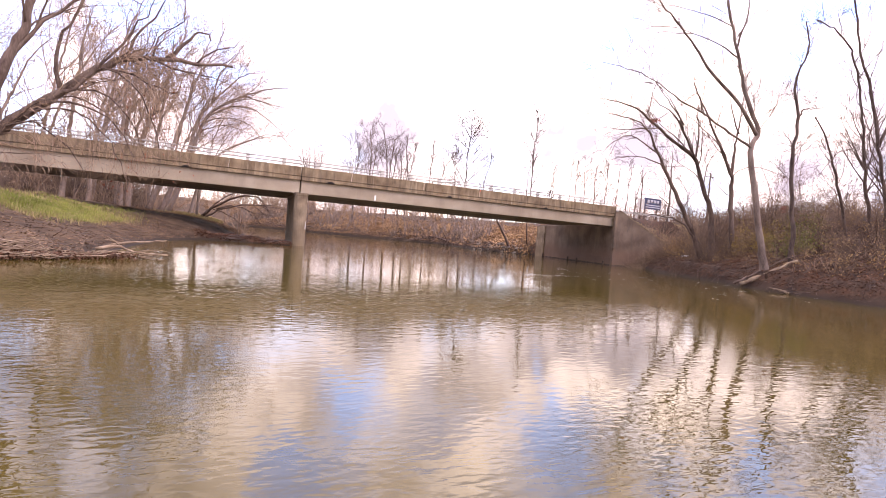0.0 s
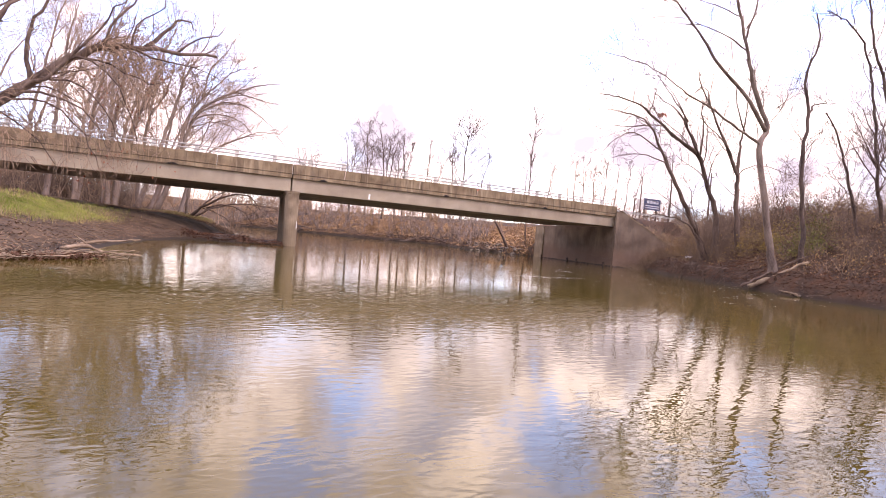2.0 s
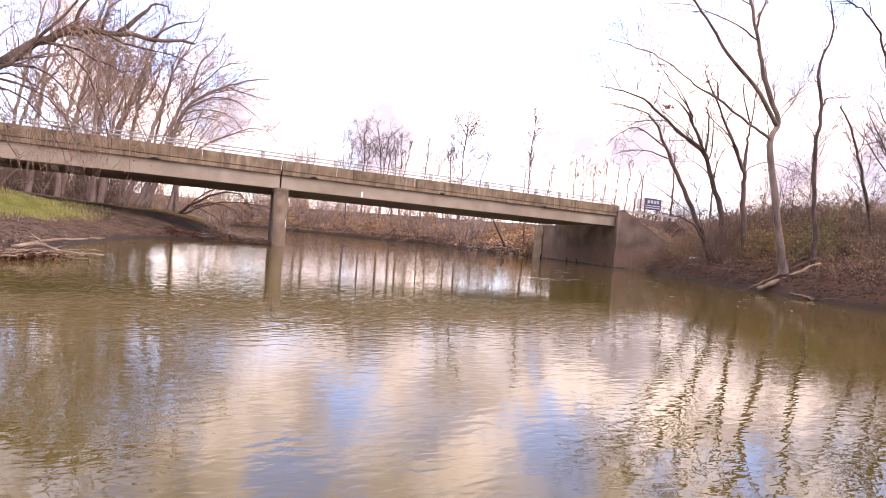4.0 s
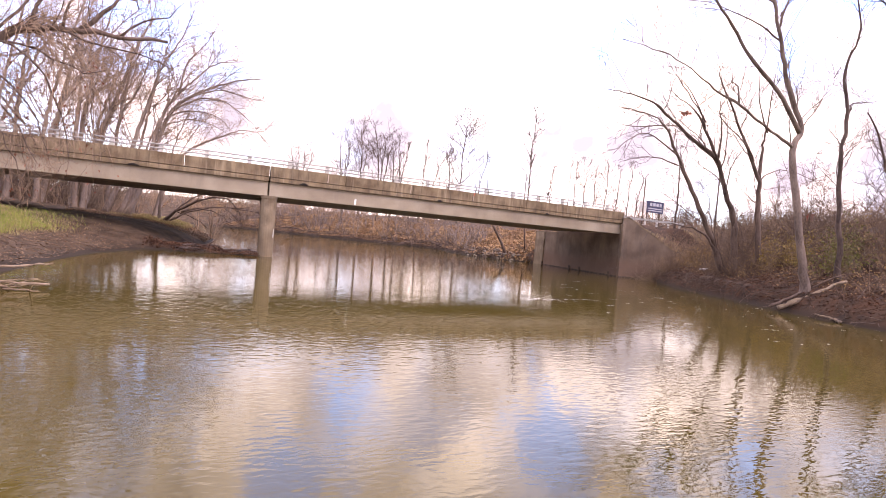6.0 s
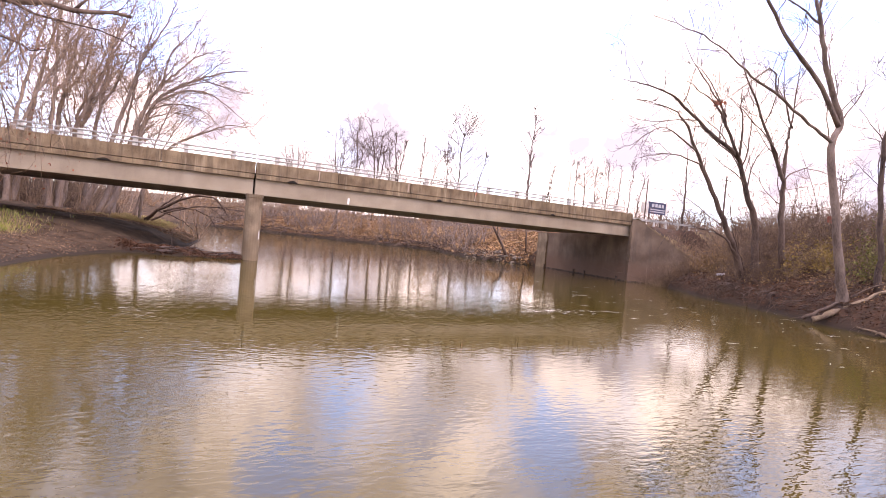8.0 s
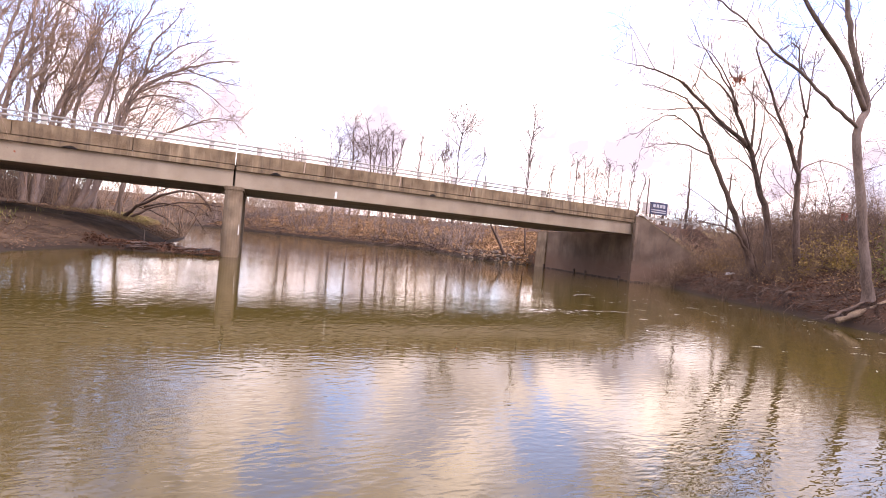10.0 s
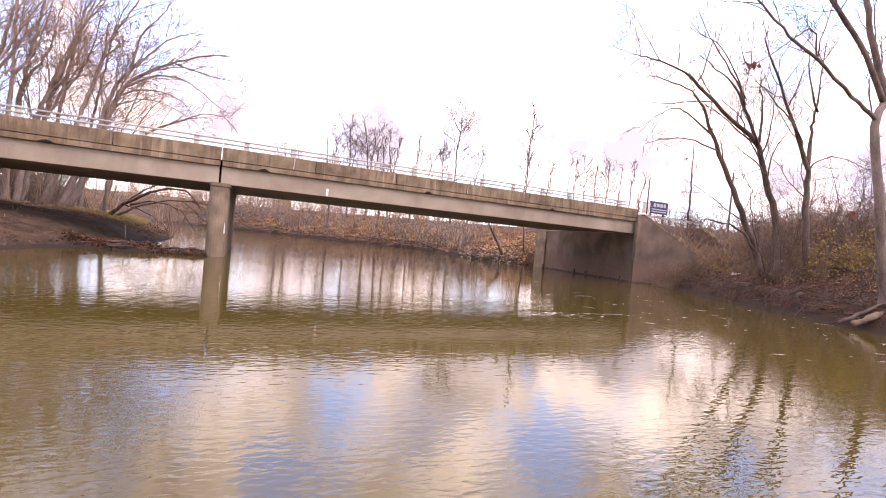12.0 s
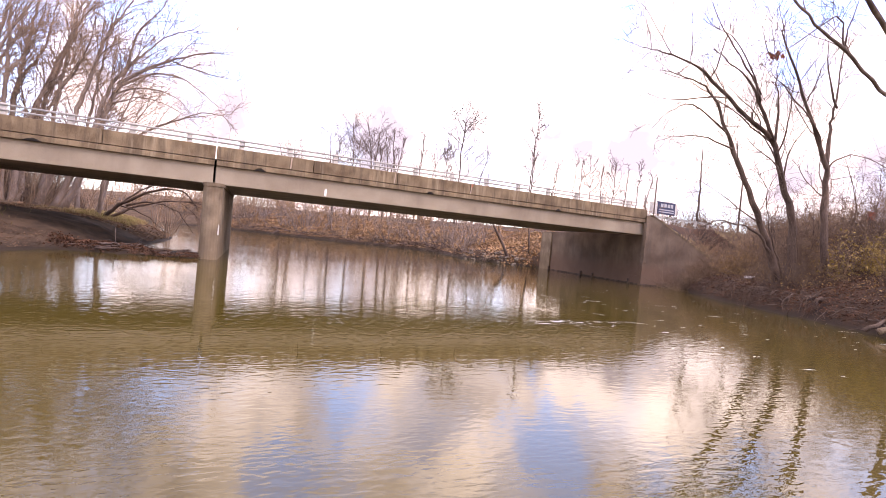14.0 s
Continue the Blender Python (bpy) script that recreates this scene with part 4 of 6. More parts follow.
for k, (x, y, lean, top, r) in enumerate(((-7.9, 53.0, 2.2, 18.8, 0.26), (-7.0, 54.0, 4.2, 19.2, 0.24), (-5.2, 52.0, 2.0, 17.2, 0.2), (-7.2, 51.0, -0.2, 17.5, 0.22), (-9.6, 52.5, 2.6, 19.0, 0.25), (-11.4, 50.5, 1.4, 18.0, 0.22))):
    z0 = float(ground_height(x, y))
    tree("tall_leaning_tree", "tall bare leaning tree with a pale trunk behind the bridge", (x, y), [
        ([(0, 0, -0.3), (lean * 0.2, 0, 5.0), (lean * 0.42, 0.1, 9.5), (lean * 0.7, 0, 13.5), (lean, 0, top - z0)], r, 0.04),
        ([(lean * 0.36, 0, 8.4), (lean * 0.36 + 1.3, 0.3, 11.2), (lean * 0.36 + 1.9, 0.4, 15.0)], r * 0.5, 0.025)],
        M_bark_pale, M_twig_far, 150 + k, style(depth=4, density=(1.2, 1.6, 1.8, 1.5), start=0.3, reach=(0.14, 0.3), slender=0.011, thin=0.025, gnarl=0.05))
b = (-0.1, 47.0, 1.15)
tree("low_arching_tree", "bare tree bowed low over the water", b, [
    (rel(b, [(-1.0, 47.0, 0.9), (-0.2, 47.0, 1.9), (1.1, 47.0, 2.8), (2.8, 47.0, 3.6), (4.2, 47.0, 3.4), (5.0, 47.0, 2.3)]), 0.15, 0.03),
    (rel(b, [(0.6, 47.0, 2.2), (2.0, 47.5, 2.6), (3.6, 47.8, 2.2), (4.8, 48, 0.7)]), 0.08, 0.015),
    (rel(b, [(-0.6, 48.5, 1.2), (1.6, 48.6, 2.4), (4.0, 48.6, 2.9), (6.6, 48.6, 2.6), (8.0, 48.6, 1.6)]), 0.09, 0.015),
    (rel(b, [(-0.9, 48.0, 1.1), (0.9, 48.2, 3.0), (2.9, 48.4, 4.4), (5.4, 48.4, 4.6)]), 0.09, 0.015),
    (rel(b, [(0.2, 47.2, 2.2), (1.8, 47.0, 1.7), (3.0, 46.8, 0.6)]), 0.05, 0.012),
], M_bark, M_twig, 32, style(slender=0.011, depth=4, density=(1.8, 2.0, 2.4, 2.0), start=0.3, reach=(0.2, 0.4), thin=0.01))

b = (34.6, 52.1, 0.5)
tree("leaning_bank_tree", "bare tree leaning from the stony far bank", b, [(rel(b, [(34.7, 52.1, 0.2), (33.8, 52.1, 1.8), (32.7, 52.2, 3.6), (31.8, 52.3, 6.0), (31.4, 52.4, 9.0)]), 0.19, 0.05)], M_bark, M_twig_far, 33, style(depth=3, density=(1.0, 1.4, 1.6), start=0.3, reach=(0.15, 0.3)))
b = (36.8, 51.6, 1.2)
tree("slim_bank_tree", "slim upright bare tree beside the far wing wall", b, [(rel(b, [(36.8, 51.6, 0.9), (36.5, 51.6, 3.9), (36.2, 51.7, 7.0), (36.2, 51.8, 10.0)]), 0.12, 0.04)], M_bark, M_twig_far, 34, style(depth=3, density=(1.0, 1.4, 1.6), start=0.3, reach=(0.15, 0.3)))

# bare wood behind the bridge and along the banks: a few kinds, set many times
def kind(seed, h, n_st, st, crook=0.3, spread=(0.5, 2.6), r=(0.1, 0.17), fan=6.28):
    rng = np.random.default_rng(seed)
    stems = []
    for k in range(n_st):
        a, lean = rng.uniform(-fan / 2, fan / 2), rng.uniform(*spread)
        stems.append((simple_stem(rng, h * rng.uniform(0.75, 1.0), (lean * math.cos(a), lean * math.sin(a)), 6, crook), rng.uniform(*r), 0.025))
    return tree("woodland_tree", "slender bare woodland tree", (0.0, 0.0, 0.0), stems, M_bark if seed % 2 else M_bark_pale, M_twig_far, seed + 100, st)


DENSE = style(depth=4, density=(1.2, 1.3, 1.4, 1.1), start=0.28, slender=0.009, reach=(0.2, 0.38), thin=0.023, least=0.6, lift=(0.2, 0.15, 0.08), angle=(0.45, 1.0), bend=(0, 0.02, 0.01, 0))
LIGHT = style(depth=3, density=(1.15, 1.15, 1.15), start=0.3, reach=(0.22, 0.42), thin=0.024, least=0.8, lift=(0.12, 0.12, 0.05), angle=(0.55, 1.1), bend=(0, 0.015, 0.01, 0))
KINDS = [kind(100, 16, 1, DENSE, 0.14, spread=(2, 5), fan=1.0, r=(0.22, 0.26)), kind(102, 15, 1, DENSE, 0.14, spread=(1, 3), fan=1.0, r=(0.15, 0.2)), kind(104, 17, 2, DENSE, 0.14, spread=(3, 6), fan=0.8, r=(0.12, 0.2)), kind(103, 15, 2, LIGHT), kind(108, 16, 1, LIGHT), kind(105, 13, 3, LIGHT, r=(0.09, 0.15)), kind(106, 14, 1, LIGHT, spread=(1, 3))]
used = set()


def plant(x, y, k, scale=1.0, turn=0.0, label="", sink=0.1, group="bare woodland trees"):
    z = float(ground_height(x, y)) - sink
    m = Matrix.Translation((x, y, z)) @ Matrix.Rotation(radians(turn), 4, "Z") @ Matrix.Scale(scale, 4)
    ob = KINDS[k]
    if k in used:
        ob = copy_thing(ob, m)
        ob.matrix_basis = m
    else:
        used.add(k)
        ob.matrix_basis = m
    return tagged(ob, label, group=group)


rng = np.random.default_rng(5)
SPOTS = []
for i in range(6):  # left wood beyond the bridge
    SPOTS.append((rng.uniform(-24, -3.5), rng.uniform(46.5, 60), rng.uniform(0.95, 1.35), (0, 3)))
for i in range(5):  # right bank wood
    SPOTS.append((rng.uniform(40, 54), rng.uniform(6, 30), rng.uniform(0.3, 0.62), (3, 7)))
for i in range(16):  # far bank
    t = rng.uniform(0, 1)
    SPOTS.append((14 + 42 * t + rng.normal() * 3, 117 - 26 * t + rng.uniform(2, 16), rng.uniform(0.55, 0.8), (3, 7)))
for i in range(9):
    SPOTS.append((rng.uniform(-50, 8), rng.uniform(128, 160), rng.uniform(0.8, 1.1), (3, 7)))
SPOTS += [(-1.0, 47.6, 0.7, (2, 3)), (-9.2, 48.6, 1.15, (2, 3))]
for x, y, s, ks in SPOTS:
    if not in_river(np.array([x]), np.array([y]))[0] and not (31 < y < 45.5):
        plant(x, y, int(rng.integers(*ks)), s, rng.uniform(-45, 35) if ks[1] <= 3 else rng.uniform(0, 360))
# trees of the far bank that stand clear above the deck
ROUND = style(depth=4, density=(0.9, 0.8, 0.8, 0.6), start=0.4, slender=0.009, reach=(0.24, 0.40), thin=0.045, least=0.8, lift=(0.05, 0.08, 0.05), angle=(0.5, 1.05), bend=(0, 0.03, 0.02, 0))
CONE = style(depth=3, density=(1.6, 1.1, 0.9), start=0.3, slender=0.010, reach=(0.28, 0.42), thin=0.058, least=0.6, lift=(0.15, 0.15, 0.1), angle=(0.7, 1.05), bend=(0, 0.05, 0.02, 0))
SPARSE = style(depth=3, density=(0.9, 0.8, 0.7), start=0.3, slender=0.010, reach=(0.10, 0.20), thin=0.07, least=0.5, lift=(0.5, 0.2, 0.1), angle=(0.4, 0.8))
for k, (x, y, top, lean, r, st, n) in enumerate((
        (24.5, 125, 20.1, 0.5, 0.22, ROUND, 2), (22.5, 124, 19.0, -0.8, 0.2, ROUND, 2), (27.0, 98, 18.6, -0.6, 0.16, ROUND, 2), (30.7, 100, 20.9, 0.3, 0.18, ROUND, 2), (33.5, 97, 21.0, 0.2, 0.2, ROUND, 3),
        (36.3, 98, 18.6, 1.0, 0.14, SPARSE, 2), (38.3, 99, 21.1, 0.6, 0.15, SPARSE, 2), (41.7, 96, 19.9, 0.8, 0.13, SPARSE, 1), (42.4, 94, 17.8, 3.4, 0.13, CONE, 1), (48.2, 92, 24.6, 0.2, 0.2, CONE, 1), (46.4, 93, 18.5, -0.5, 0.13, SPARSE, 1), (53.0, 94, 19.6, 2.6, 0.12, SPARSE, 1),
        (62.9, 90, 29.5, 0.6, 0.17, SPARSE, 1), (67.3, 90, 18.2, 0.8, 0.12, SPARSE, 1), (68.4, 90, 17.9, 0.4, 0.12, SPARSE, 1), (71.5, 88, 18.2, -0.6, 0.15, ROUND, 1), (74.2, 89, 18.9, -0.3, 0.14, SPARSE, 1), (75.6, 88, 19.3, 0.2, 0.15, CONE, 1), (78.3, 88, 19.9, 0.3, 0.15, SPARSE, 1), (80.6, 87, 19.9, 0.5, 0.15, CONE, 1), (82.6, 86, 19.6, 0.8, 0.13, SPARSE, 1), (85.8, 86, 20.8, 1.0, 0.14, SPARSE, 1), (88.4, 86, 19.8, 1.4, 0.12, SPARSE, 1))):
    g_ = np.random.default_rng(900 + k)
    h = top - float(ground_height(x, y))
    stems = []
    for q in range(n):
        dx = lean + (q - (n - 1) / 2) * 1.9
        stems.append((simple_stem(g_, h * (1.0 if q == 0 else 0.9), (dx, g_.normal() * 0.5), 6, 0.16), r * (1.2 if q == 0 else 1.0), 0.045))
    tree("far_bank_tree", "bare grey-brown tree standing on the far bank", (x, y), stems, M_twig_grey, M_twig_grey, 950 + k, st)
x, y = 53.2, 44.9
tree("dark_roadside_tree", "thin dark bare tree beside the road", (x, y), [([(0, 0, -0.3), (0.1, 0, 4.0), (-0.1, 0, 7.0), (-0.2, 0, 9.6)], 0.15, 0.03)], M_bark_dark, M_twig, 981, style(depth=4, density=(1.6, 1.8, 1.8, 1.4), start=0.35, reach=(0.2, 0.34), slender=0.010, thin=0.016, lift=(0.05, 0.05, 0)))
# ---- undergrowth, leaves, grass ----
def bulk(name, verts, quads, mat, label, category, parent=None):
    """One joined mesh of many small like pieces, from arrays."""
    me = bpy.data.meshes.new(name)
    verts, quads = np.asarray(verts, np.float32), np.asarray(quads, np.int32)
    k, per = quads.shape
    me.vertices.add(len(verts))
    me.vertices.foreach_set("co", verts.ravel())
    me.loops.add(k * per)
    me.loops.foreach_set("vertex_index", quads.ravel())
    me.polygons.add(k)
    me.polygons.foreach_set("loop_start", np.arange(0, k * per, per, dtype=np.int32))
    me.update(calc_edges=True)
    me.validate()
    me.materials.append(mat)
    ob = new(name, me)
    if parent:
        ob.parent = parent
    return tagged(ob, label, category, kind="stuff")


def rods(p0, way, length, radius, rng, seg=3, wild=0.16, droop=0.0):
    """Arrays of thin three-sided bent rods."""
    m = len(p0)
    pts = np.empty((m, seg + 1, 3))
    pts[:, 0] = p0
    d = way / np.linalg.norm(way, axis=1)[:, None]
    for i in range(seg):
        d = d + rng.normal(size=(m, 3)) * wild + np.array([0, 0, -droop])
        d /= np.linalg.norm(d, axis=1)[:, None]
        pts[:, i + 1] = pts[:, i] + d * (length / seg)[:, None]
    tan = np.gradient(pts, axis=1)
    tan /= np.linalg.norm(tan, axis=2)[..., None] + 1e-9
    u = np.cross(tan, np.array([0.37, 0.83, 0.41]))
    u /= np.linalg.norm(u, axis=2)[..., None] + 1e-9
    w = np.cross(tan, u)
    rad = radius[:, None] * np.linspace(1, 0.3, seg + 1)[None]
    a = np.arange(3) * 2 * np.pi / 3
    ring = pts[:, :, None] + rad[..., None, None] * (np.cos(a)[:, None] * u[:, :, None] + np.sin(a)[:, None] * w[:, :, None])
    verts = ring.reshape(-1, 3)
    base = (np.arange(m) * (seg + 1) * 3)[:, None, None]
    i, j = np.meshgrid(np.arange(seg), np.arange(3), indexing="ij")
    k = (j + 1) % 3
    q = np.stack([i * 3 + j, i * 3 + k, (i + 1) * 3 + k, (i + 1) * 3 + j], -1).reshape(-1, 4)
    quads = (base + q[None]).reshape(-1, 4)
    return verts, quads, pts


def join(*pieces):
    vs, qs, n = [], [], 0
    for v, q in pieces:
        vs.append(v), qs.append(q + n)
        n += len(v)
    return np.concatenate(vs), np.concatenate(qs)


def thicket(name, label, xy, height, rng, mat, stems=9, twigs=3, radius=0.012, spread=0.55):
    """Shrubs at the given spots: stems from each root, twigs from each stem."""
    xy, height = np.asarray(xy), np.asarray(height)
    z = ground_height(xy[:, 0], xy[:, 1])
    n = len(xy)
    root = np.repeat(np.column_stack([xy, z - 0.05]), stems, 0) + rng.normal(size=(n * stems, 3)) * (0.16, 0.16, 0)
    way = np.column_stack([rng.normal(size=(n * stems, 2)) * spread, np.ones(n * stems)])
    length = np.repeat(height, stems) * rng.uniform(0.45, 1.1, n * stems)
    v, q, pts = rods(root, way, length, radius * rng.uniform(0.6, 1.3, n * stems), rng, 4, 0.13, 0.02)
    pieces = [(v, q)]
    for lev in range(twigs):
        s = rng.integers(1, 5, n * stems)
        p = pts[np.arange(n * stems), s]
        way = np.column_stack([rng.normal(size=(n * stems, 2)) * 0.9, rng.uniform(0.1, 1.0, n * stems)])
        v, q, _ = rods(p, way, length * rng.uniform(0.2, 0.5, n * stems), np.full(n * stems, radius * 0.45), rng, 2, 0.2)
        pieces.append((v, q))
    v, q = join(*pieces)
    return bulk(name, v, q, mat, label, "brush"), pts


def leaves(name, label, centre, size, rng, mat, flat=0.35, category="leaves"):
    """Small bent leaf quads at the given places."""
    m = len(centre)
    nrm = np.column_stack([rng.normal(size=(m, 2)) * flat, np.ones(m)])
    nrm /= np.linalg.norm(nrm, axis=1)[:, None]
    t = np.cross(nrm, rng.normal(size=(m, 3)))
    t /= np.linalg.norm(t, axis=1)[:, None] + 1e-9
    b = np.cross(nrm, t)
    s = (size * rng.uniform(0.6, 1.4, m))[:, None]
    verts = np.stack([centre - t * s, centre - b * s * 0.55 + nrm * s * 0.25, centre + t * s, centre + b * s * 0.55 + nrm * s * 0.2], 1).reshape(-1, 3)
    quads = np.arange(m * 4).reshape(-1, 4)
    return bulk(name, verts, quads, mat, label, category)


def blades(name, label, xy, height, rng, mat):
    m = len(xy)
    z = ground_height(xy[:, 0], xy[:, 1])
    p = np.column_stack([xy, z - 0.02])
    a = rng.uniform(0, 2 * np.pi, m)
    side = np.column_stack([np.cos(a), np.sin(a), np.zeros(m)]) * 0.008
    lean = np.column_stack([rng.normal(size=(m, 2)) * 0.35, np.ones(m)])
    h = height[:, None]
    mid = p + lean * h * 0.55
    tip = p + lean * h * np.array([1.7, 1.7, 0.95])
    verts = np.stack([p - side, p + side, mid + side * 0.8, mid - side * 0.8, tip], 1).reshape(-1, 3)
    o = (np.arange(m) * 5)[:, None]
    return bulk(name, verts, o + np.array([[0, 1, 2, 3]]), mat, label, "grass")


def along(line, n, rng, d0, d1, y0=-1e9, y1=1e9):
    """Random spots on land between two distances from a stretch of a bank line."""
    pts = np.array(line, float)
    out = []
    lo, hi = pts.min(0) - d1, pts.max(0) + d1
    lo[1], hi[1] = max(lo[1], y0), min(hi[1], y1)
    while sum(map(len, out)) < n:
        p = rng.uniform(lo, hi, (4 * n, 2))
        d = side_distance(p[:, 0], p[:, 1], line)
        ok = (d > d0) & (d < d1) & ~in_river(p[:, 0], p[:, 1])
        ok &= ~((p[:, 1] > 31.8) & (p[:, 1] < 45.5) & (p[:, 0] > 30))
        out.append(p[ok])
    return np.concatenate(out)[:n]


def thinned(p, rng):
    """Fewer shrubs on the open leafy slope beside the far wing wall."""
    open_slope = (p[:, 0] > 30) & (p[:, 1] < 80)
    return p[~open_slope | (rng.uniform(size=len(p)) < 0.3)]


rng = np.random.default_rng(9)
R_NEAR = [p for p in RIGHT if p[1] <= 31 and p[1] > -5]
R_FAR = [p for p in RIGHT if 50 < p[1] < 160 and p[0] > -80]
L_NEAR = [p for p in LEFT if -5 < p[1] < 40]
L_FAR = [p for p in LEFT if 38 < p[1] < 110]

# right bank brush
xy = along(R_NEAR, 430, rng, 1.4, 13, 4, 31)
h = rng.uniform(0.5, 1.7, len(xy)) * (0.55 + 0.07 * side_distance(xy[:, 0], xy[:, 1], R_NEAR))
_, tips_r = thicket("right_bank_brush", "bare reddish-brown brush covering the steep bank", xy, h, rng, M_twig, 8, 4, 0.013, 0.7)
xy = np.column_stack([rng.normal(36.2, 1.1, 130), rng.normal(30.9, 0.8, 130)])
thicket("wing_wall_brush", "dense bare twiggy brush against the wing wall", xy, rng.uniform(0.6, 1.5, len(xy)), rng, M_twig_far, 14, 4, 0.007, 0.8)
xy = np.vstack([along(R_NEAR, 90, rng, 2.6, 14, 5, 30), np.column_stack([rng.uniform(34, 44, 85), rng.uniform(18, 31, 85)])])
thicket("right_bank_saplings", "thin bare saplings rising from the brushy bank", xy, rng.uniform(1.5, 4.2, len(xy)), rng, M_twig, 4, 9, 0.012, 0.45)
xy = np.column_stack([rng.uniform(37.2, 47, 210), rng.uniform(26.0, 33.0, 210)])
thicket("slope_brush", "bare tangled brush on the slope beside the wing wall", xy, rng.uniform(0.6, 2.6, len(xy)), rng, M_twig_far, 9, 4, 0.014, 0.6)
xy = np.column_stack([rng.normal(32.3, 1.2, 26), rng.normal(22.2, 1.5, 26)])
thicket("clump_shoots", "thin bare shoots crowding the foot of the multi-stemmed tree", xy, rng.uniform(1.2, 4.0, len(xy)), rng, M_twig, 7, 6, 0.010, 0.5)
xy = along(R_NEAR, 110, rng, 1.6, 11, 6, 31)
thicket("pale_bank_stems", "pale dry stems standing among the bank brush", xy, rng.uniform(0.7, 2.2, len(xy)), rng, M_twig_far, 5, 3, 0.012, 0.75)
# roots and twigs tangled along the waterline
p = along(R_NEAR, 480, rng, 0.02, 0.9, 6, 31)
pz = np.maximum(ground_height(p[:, 0], p[:, 1]), 0.0) + rng.uniform(0.0, 0.12, len(p))
way = np.column_stack([rng.normal(size=(len(p), 2)), rng.normal(size=len(p)) * 0.45])
v, q, _ = rods(np.column_stack([p, pz]), way, rng.uniform(0.3, 1.2, len(p)), rng.uniform(0.007, 0.022, len(p)), rng, 3, 0.2, 0.03)
bulk("waterline_tangle", v, q, M_bark, "tangle of roots and dead twigs along the waterline", "roots")
p = along(R_FAR, 700, rng, 0.02, 1.2, 49, 110)
pz = np.maximum(ground_height(p[:, 0], p[:, 1]), 0.0) + rng.uniform(0.0, 0.2, len(p))
way = np.column_stack([rng.normal(size=(len(p), 2)), rng.normal(size=len(p)) * 0.4])
v, q, _ = rods(np.column_stack([p, pz]), way, rng.uniform(0.6, 2.6, len(p)), rng.uniform(0.02, 0.06, len(p)), rng, 3, 0.15, 0.02)
bulk("far_waterline_tangle", v, q, M_bark, "dead branches tangled along the far waterline", "branches")
# embankment brush beside the road
xy = np.column_stack([rng.uniform(38, 60, 90), rng.uniform(26, 33.0, 90)])
thicket("embankment_brush", "bare brown brush on the road embankment", xy, rng.uniform(0.6, 1.5, len(xy)), rng, M_twig, 8, 3, 0.011)
xy = np.column_stack([rng.uniform(38, 90, 90), rng.uniform(46, 62, 90)])
thicket("roadside_brush", "bare brown brush beyond the road", xy, rng.uniform(1.5, 3.2, len(xy)), rng, M_twig_far, 8, 3, 0.018)
# thin wood beyond the road on the right
xy = np.column_stack([rng.uniform(48, 66, 150), rng.uniform(10, 31.5, 150)])
thicket("field_hedge", "purplish-brown bare hedge above the bank", xy, rng.uniform(1.0, 2.4, len(xy)), rng, M_twig, 8, 5, 0.028, 0.5)
xy = np.column_stack([rng.uniform(90, 116, 250), rng.uniform(38, 112, 250)])
thicket("distant_wood", "dense brown bare wood beyond the fields", xy, rng.uniform(4.5, 8.0, len(xy)), rng, M_twig, 7, 5, 0.085, 0.3)
xy = np.vstack([along(R_NEAR, 12, rng, 3.0, 12, 6, 29), np.column_stack([rng.uniform(34, 45, 14), rng.uniform(10, 28, 14)])])
thicket("tall_saplings", "tall thin bare saplings crowding the bank", xy, rng.uniform(3.5, 7.5, len(xy)), rng, M_twig, 3, 14, 0.026, 0.3)
# leaning saplings on the far bank
xy = along(R_FAR, 190, rng, 0.4, 7, 50.5, 116)
xy = xy[~((xy[:, 1] < 60) & (xy[:, 0] > 33.5))]
thicket("far_bank_saplings", "pale bare saplings leaning over the far bank", xy, rng.uniform(2.5, 6.5, len(xy)), rng, M_bark_pale, 2, 5, 0.075, 0.36)
p = along(R_FAR, 60, rng, 0.1, 1.5, 60, 112)
way = np.column_stack([rng.normal(-0.7, 0.4, 60), rng.normal(-0.6, 0.4, 60), rng.normal(0.12, 0.25, 60)])
v, q, _ = rods(np.column_stack([p, np.maximum(ground_height(p[:, 0], p[:, 1]), 0) + 0.25]), way, rng.uniform(1.5, 5.0, 60), rng.uniform(0.05, 0.11, 60), rng, 4, 0.1, 0.05)
bulk("fallen_far_boughs", v, q, M_bark, "dead boughs fallen from the far bank into the river", "branches")
# far bank brush
xy = thinned(along(R_FAR, 90, rng, 3, 16, 49, 130), rng)
_, tips_f = thicket("far_bank_brush", "tangled bare brush along the far bank", xy, rng.uniform(2.0, 5.0, len(xy)), rng, M_twig_far, 5, 5, 0.05, 0.45)
xy = thinned(along(R_FAR, 400, rng, 9, 36, 49, 150), rng)
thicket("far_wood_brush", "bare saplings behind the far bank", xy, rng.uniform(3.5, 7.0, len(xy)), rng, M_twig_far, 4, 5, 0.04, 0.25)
xy = np.column_stack([rng.uniform(-60, 26, 180), rng.uniform(118, 150, 180)])
xy = xy[~in_river(xy[:, 0], xy[:, 1])]
thicket("river_bend_brush", "bare wood along the river bend far upstream", xy, rng.uniform(4, 10, len(xy)), rng, M_twig_far, 5, 5, 0.06, 0.3)
